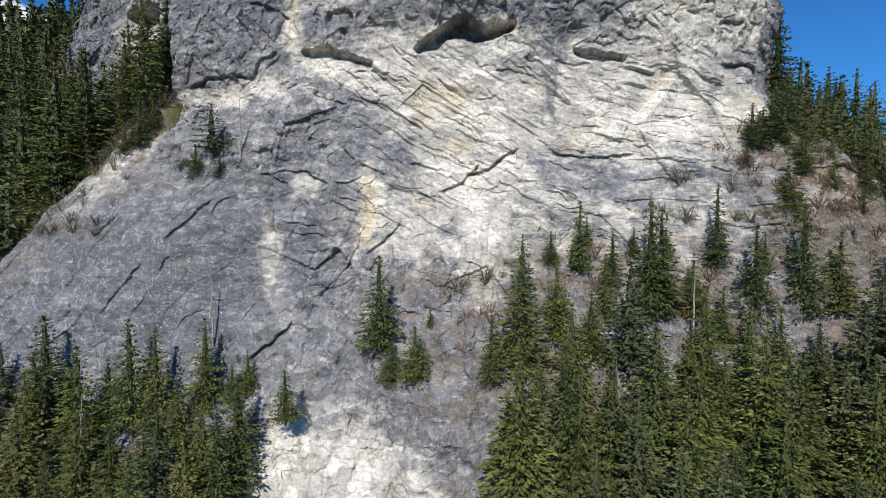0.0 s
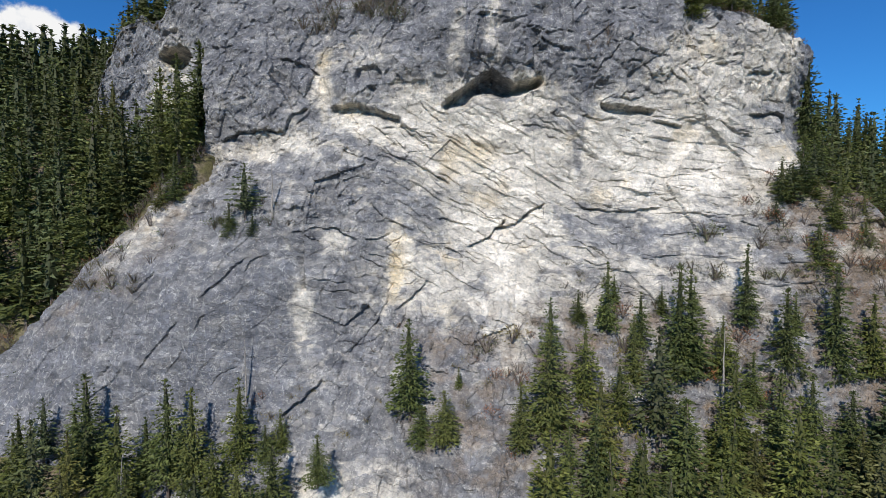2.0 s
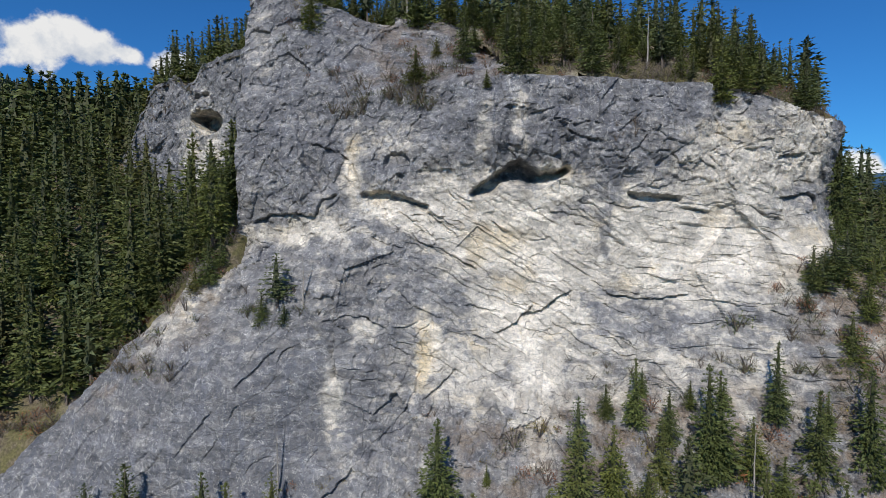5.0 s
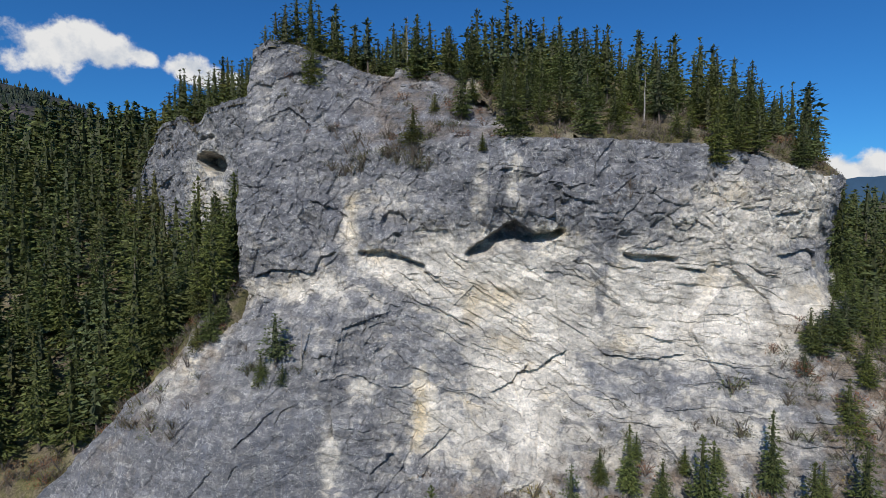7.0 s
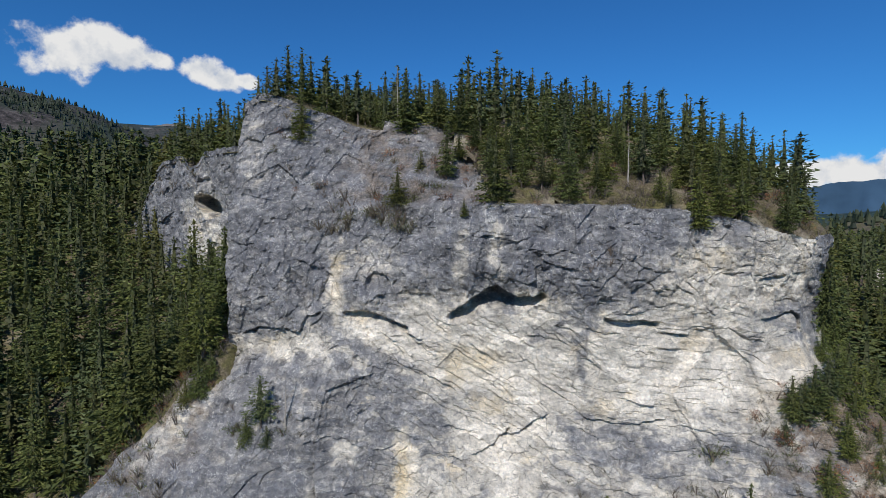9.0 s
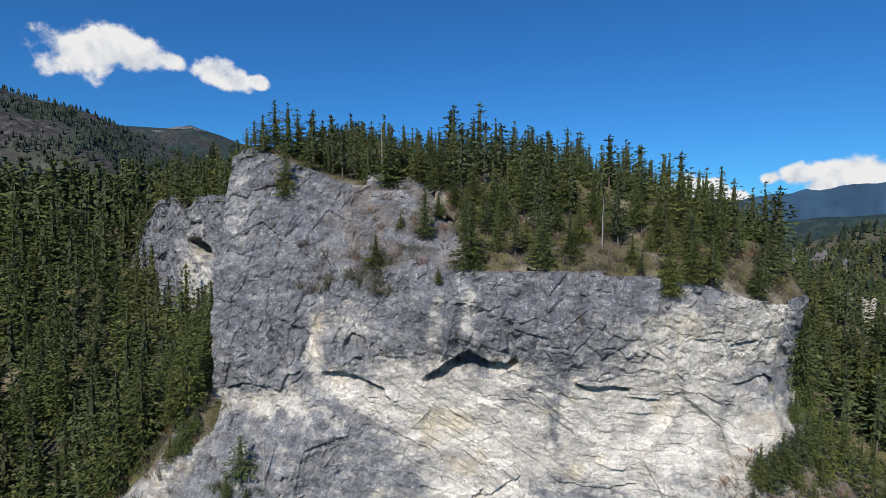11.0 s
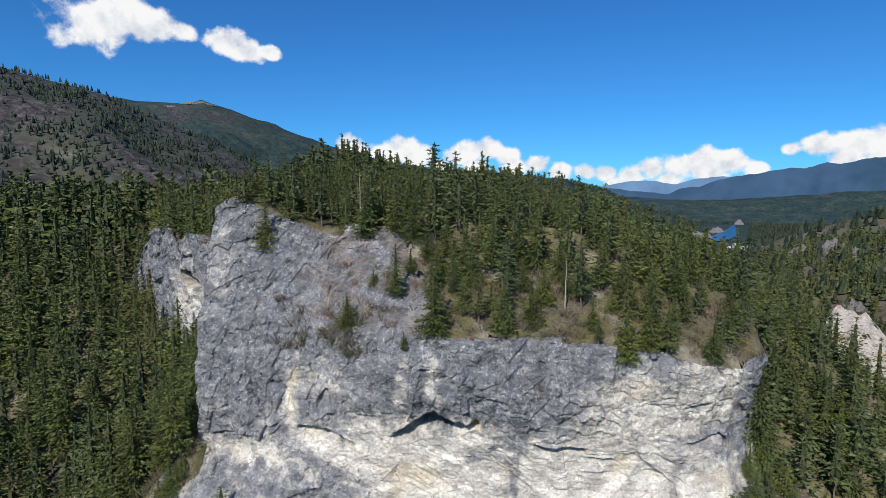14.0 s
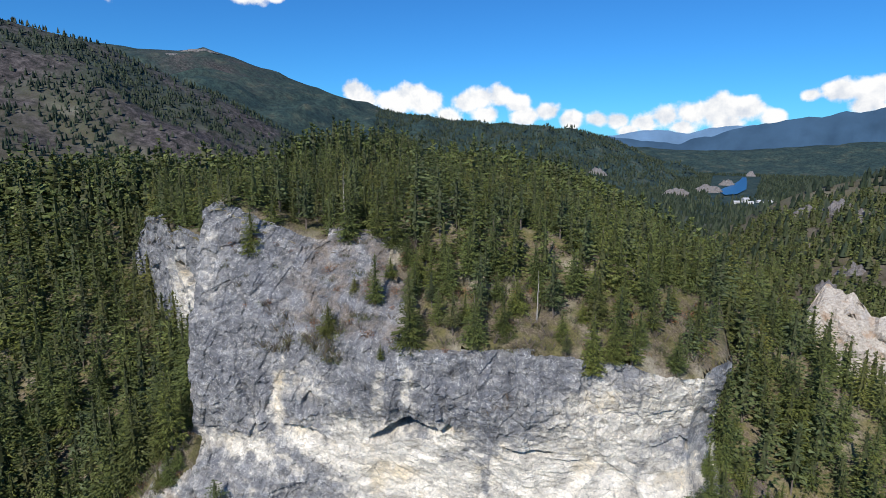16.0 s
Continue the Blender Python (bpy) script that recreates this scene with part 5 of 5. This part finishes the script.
def build_lake():
    m, N, L, b = material("lake_water")
    b.inputs["Base Color"].default_value, b.inputs["Roughness"].default_value, b.inputs["Specular IOR Level"].default_value = (0.02, 0.08, 0.19, 1), 0.3, 0.15
    bump(N, L, b, noise_tex(N, L, mapped(N, L), 0.4, 4), 0.15, 0.2)
    pts = []
    for bearing, dist in [(18.7, 1640), (19.7, 1690), (20.3, 1900), (20.2, 2250), (20.0, 2650), (19.7, 2650), (19.5, 2350), (18.9, 2050), (18.0, 1800)]:
        a = radians(bearing)
        pts.append((dist * math.sin(a), dist * math.cos(a), -11.0))
    bm = bmesh.new()
    bm.faces.new([bm.verts.new(p) for p in pts])
    me = bpy.data.meshes.new("lake")
    bm.to_mesh(me)
    bm.free()
    me.materials.append(m)
    tagged(new("lake", me), "still blue lake in the wooded valley", "lake", kind="structure")


def block_mesh(name, w, d, h, mat):
    bm = bmesh.new()
    bmesh.ops.create_cube(bm, size=1)
    bmesh.ops.scale(bm, vec=(w, d, h), verts=bm.verts)
    bmesh.ops.translate(bm, vec=(0, 0, h / 2), verts=bm.verts)
    me = bpy.data.meshes.new(name)
    bm.to_mesh(me)
    bm.free()
    me.materials.append(mat)
    return me


def roof_mesh(name, w, d, h, mat):
    v = np.array([(-w / 2, -d / 2, 0), (w / 2, -d / 2, 0), (w / 2, d / 2, 0), (-w / 2, d / 2, 0), (-w / 2, 0, h), (w / 2, 0, h)])
    f = np.array([(0, 1, 5), (0, 5, 4), (2, 3, 4), (2, 4, 5), (0, 4, 3), (1, 2, 5), (0, 3, 2), (0, 2, 1)])
    return mesh_from(name, v, f, mat)


def build_sheds():
    white, N, L, b = material("white_cladding")
    L.new(ramp(N, L, noise_tex(N, L, mapped(N, L), 0.3), (0.3, (0.42, 0.42, 0.41)), (0.7, (0.62, 0.62, 0.6))), b.inputs["Base Color"])
    grey, N, L, b = material("grey_roofing")
    L.new(ramp(N, L, noise_tex(N, L, mapped(N, L), 0.3), (0.3, (0.34, 0.35, 0.37)), (0.7, (0.5, 0.5, 0.52))), b.inputs["Base Color"])
    for bearing, dist, w, d, h in [(19.8, 1420, 15, 10, 4), (20.5, 1470, 13, 11, 8), (20.9, 1435, 15, 9, 3.5), (21.6, 1480, 11, 8, 3.5), (22.6, 1500, 17, 8, 3), (21.95, 1440, 9, 7, 3)]:
        a = radians(bearing)
        x, y = dist * math.sin(a), dist * math.cos(a)
        z = float(land(np.float64(x), np.float64(y)))
        root = tagged(new("industrial_building"), "white-clad building with a grey roof by the lake", "building")
        root.matrix_basis = pose(x, y, z, 0, 0, 12)
        for part_name, me, up in (("wall", block_mesh("wall", w, d, h + 2, white), -2), ("roof", roof_mesh("roof", w + 1, d + 1, 3.5, grey), h)):
            ob = new(part_name, me)
            ob.parent, ob.location = root, (0, 0, up)


def far_tree(seed, wide, rows, sides):
    """A ragged conifer for the distance, ten metres high."""
    rng = np.random.default_rng(seed)
    return skirts(rng, 10, wide, 0.04, 0.8, rows, sides)


def plant_far_woods():
    rng = np.random.default_rng(41)

    def rows_in(n, b0, b1, d0, d1, power, low, high):
        b = rng.uniform(b0, b1, n)
        d = (d0 ** power + (d1 ** power - d0 ** power) * rng.random(n)) ** (1 / power)
        x, y = d * np.sin(np.radians(b)), d * np.cos(np.radians(b))
        z = land(x, y)
        lake = (np.abs(b - 19.2) < 2.0) & (d > 1560) & (d < 2800)
        sheds = (np.abs(b - 20.6) < 2.2) & (d > 1330) & (d < 1540) & (rng.random(n) < 0.8)
        near = (x > -215) & (x < 150) & (y < 270) & (y > 0)
        gap = (fbm(x / 60, y / 60, 77) > 0.4) & (b < 3)
        keep = ~lake & ~sheds & ~near & ~gap & (rng.random(n) > talus_at(x, y) * 0.92)
        return [(x[i], y[i], z[i], rng.uniform(low, high), int(rng.integers(0, 6))) for i in np.nonzero(keep)[0]]
    closer = [conifer_mesh(600 + k, 10, s, 5, 4, 0.4, 0.05, 0.7, 0.4, gap=1.6, side=1, core=0.7, rows=4, sides=6, slim=0.7) for k, s in enumerate([2.8, 2.4, 3.1, 2.6, 2.2, 2.9])]
    plain = [far_tree(620 + k, s, 2, 6) for k, s in enumerate([2.3, 2.0, 2.5, 2.1, 1.8, 2.6])]
    joined_trees("valley_forest", "dense conifer forest on the valley side beyond the hill", rows_in(5200, 4, 37, 205, 720, 2.0, 8, 15), closer, FIR)
    joined_trees("far_forest", "dark conifer forest covering the far valley", rows_in(22000, -16, 36, 560, 2900, 1.7, 9, 16), plain, FAR_NEEDLES)
    joined_trees("mountain_forest", "conifers scattered over the talus mountainside", rows_in(17000, -54, -8, 215, 1500, 1.75, 5, 11), plain, FAR_NEEDLES)


def mountain_backdrop(name, label, stops, dist, hazy_colour, seed):
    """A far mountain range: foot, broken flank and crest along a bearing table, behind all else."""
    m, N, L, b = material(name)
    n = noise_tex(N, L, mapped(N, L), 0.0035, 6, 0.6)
    # aerial haze is painted into the base colour, paler for the farther range
    L.new(ramp(N, L, n, (0.35, tuple(c * 0.82 for c in hazy_colour)), (0.65, tuple(min(1, c * 1.15) for c in hazy_colour))), b.inputs["Base Color"])
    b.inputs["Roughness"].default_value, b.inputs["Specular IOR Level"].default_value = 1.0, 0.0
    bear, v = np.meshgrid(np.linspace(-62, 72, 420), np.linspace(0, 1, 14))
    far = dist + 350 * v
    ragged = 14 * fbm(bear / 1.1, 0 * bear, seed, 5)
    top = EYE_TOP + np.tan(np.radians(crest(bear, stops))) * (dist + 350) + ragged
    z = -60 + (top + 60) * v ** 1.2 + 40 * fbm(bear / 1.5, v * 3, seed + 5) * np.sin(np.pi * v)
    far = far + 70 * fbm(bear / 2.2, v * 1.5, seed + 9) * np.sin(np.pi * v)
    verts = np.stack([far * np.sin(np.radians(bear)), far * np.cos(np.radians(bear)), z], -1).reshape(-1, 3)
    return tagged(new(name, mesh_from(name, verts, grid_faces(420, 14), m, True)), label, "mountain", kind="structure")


def grass_tufts():
    """Dry grass on the bench, the brow and the bare stretches of the slopes."""
    rng = np.random.default_rng(61)
    x, y = rng.uniform(-40, 62, 26000), rng.uniform(74, 112, 26000)
    z, top = ground_z(x, y)
    rim = y - face(x, rim_level(x, z))
    ok = top & (rim > 0.3) & (rim < 22)
    c = np.stack([x, y, z + 0.12], 1)[ok]
    n = len(c)
    d = rng.normal(0, 0.5, (n, 3)) + [0, 0, 1.0]
    v, f = tufts(c, d, rng.uniform(0.3, 0.75, n), rng.uniform(0.10, 0.3, n), rng, 2)
    tagged(new("dry_grass", mesh_from("dry_grass", v, f, GRASS)), "dry yellowish grass on the bench above the wall", "grass", kind="stuff")


GRASS = leaf_material("dry_grass", (0.07, 0.065, 0.03), (0.26, 0.215, 0.125))
grass_tufts()
build_lake()
build_sheds()
plant_far_woods()
mountain_backdrop("backdrop_mountains", "forested mountains beyond the valley, blue with painted-in haze",
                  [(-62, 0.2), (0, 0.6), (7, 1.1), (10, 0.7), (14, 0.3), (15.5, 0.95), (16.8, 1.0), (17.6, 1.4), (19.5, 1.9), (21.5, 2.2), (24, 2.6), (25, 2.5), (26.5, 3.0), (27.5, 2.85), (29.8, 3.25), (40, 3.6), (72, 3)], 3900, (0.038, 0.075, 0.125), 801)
mountain_backdrop("backdrop_range", "range on the horizon, pale blue with painted-in haze",
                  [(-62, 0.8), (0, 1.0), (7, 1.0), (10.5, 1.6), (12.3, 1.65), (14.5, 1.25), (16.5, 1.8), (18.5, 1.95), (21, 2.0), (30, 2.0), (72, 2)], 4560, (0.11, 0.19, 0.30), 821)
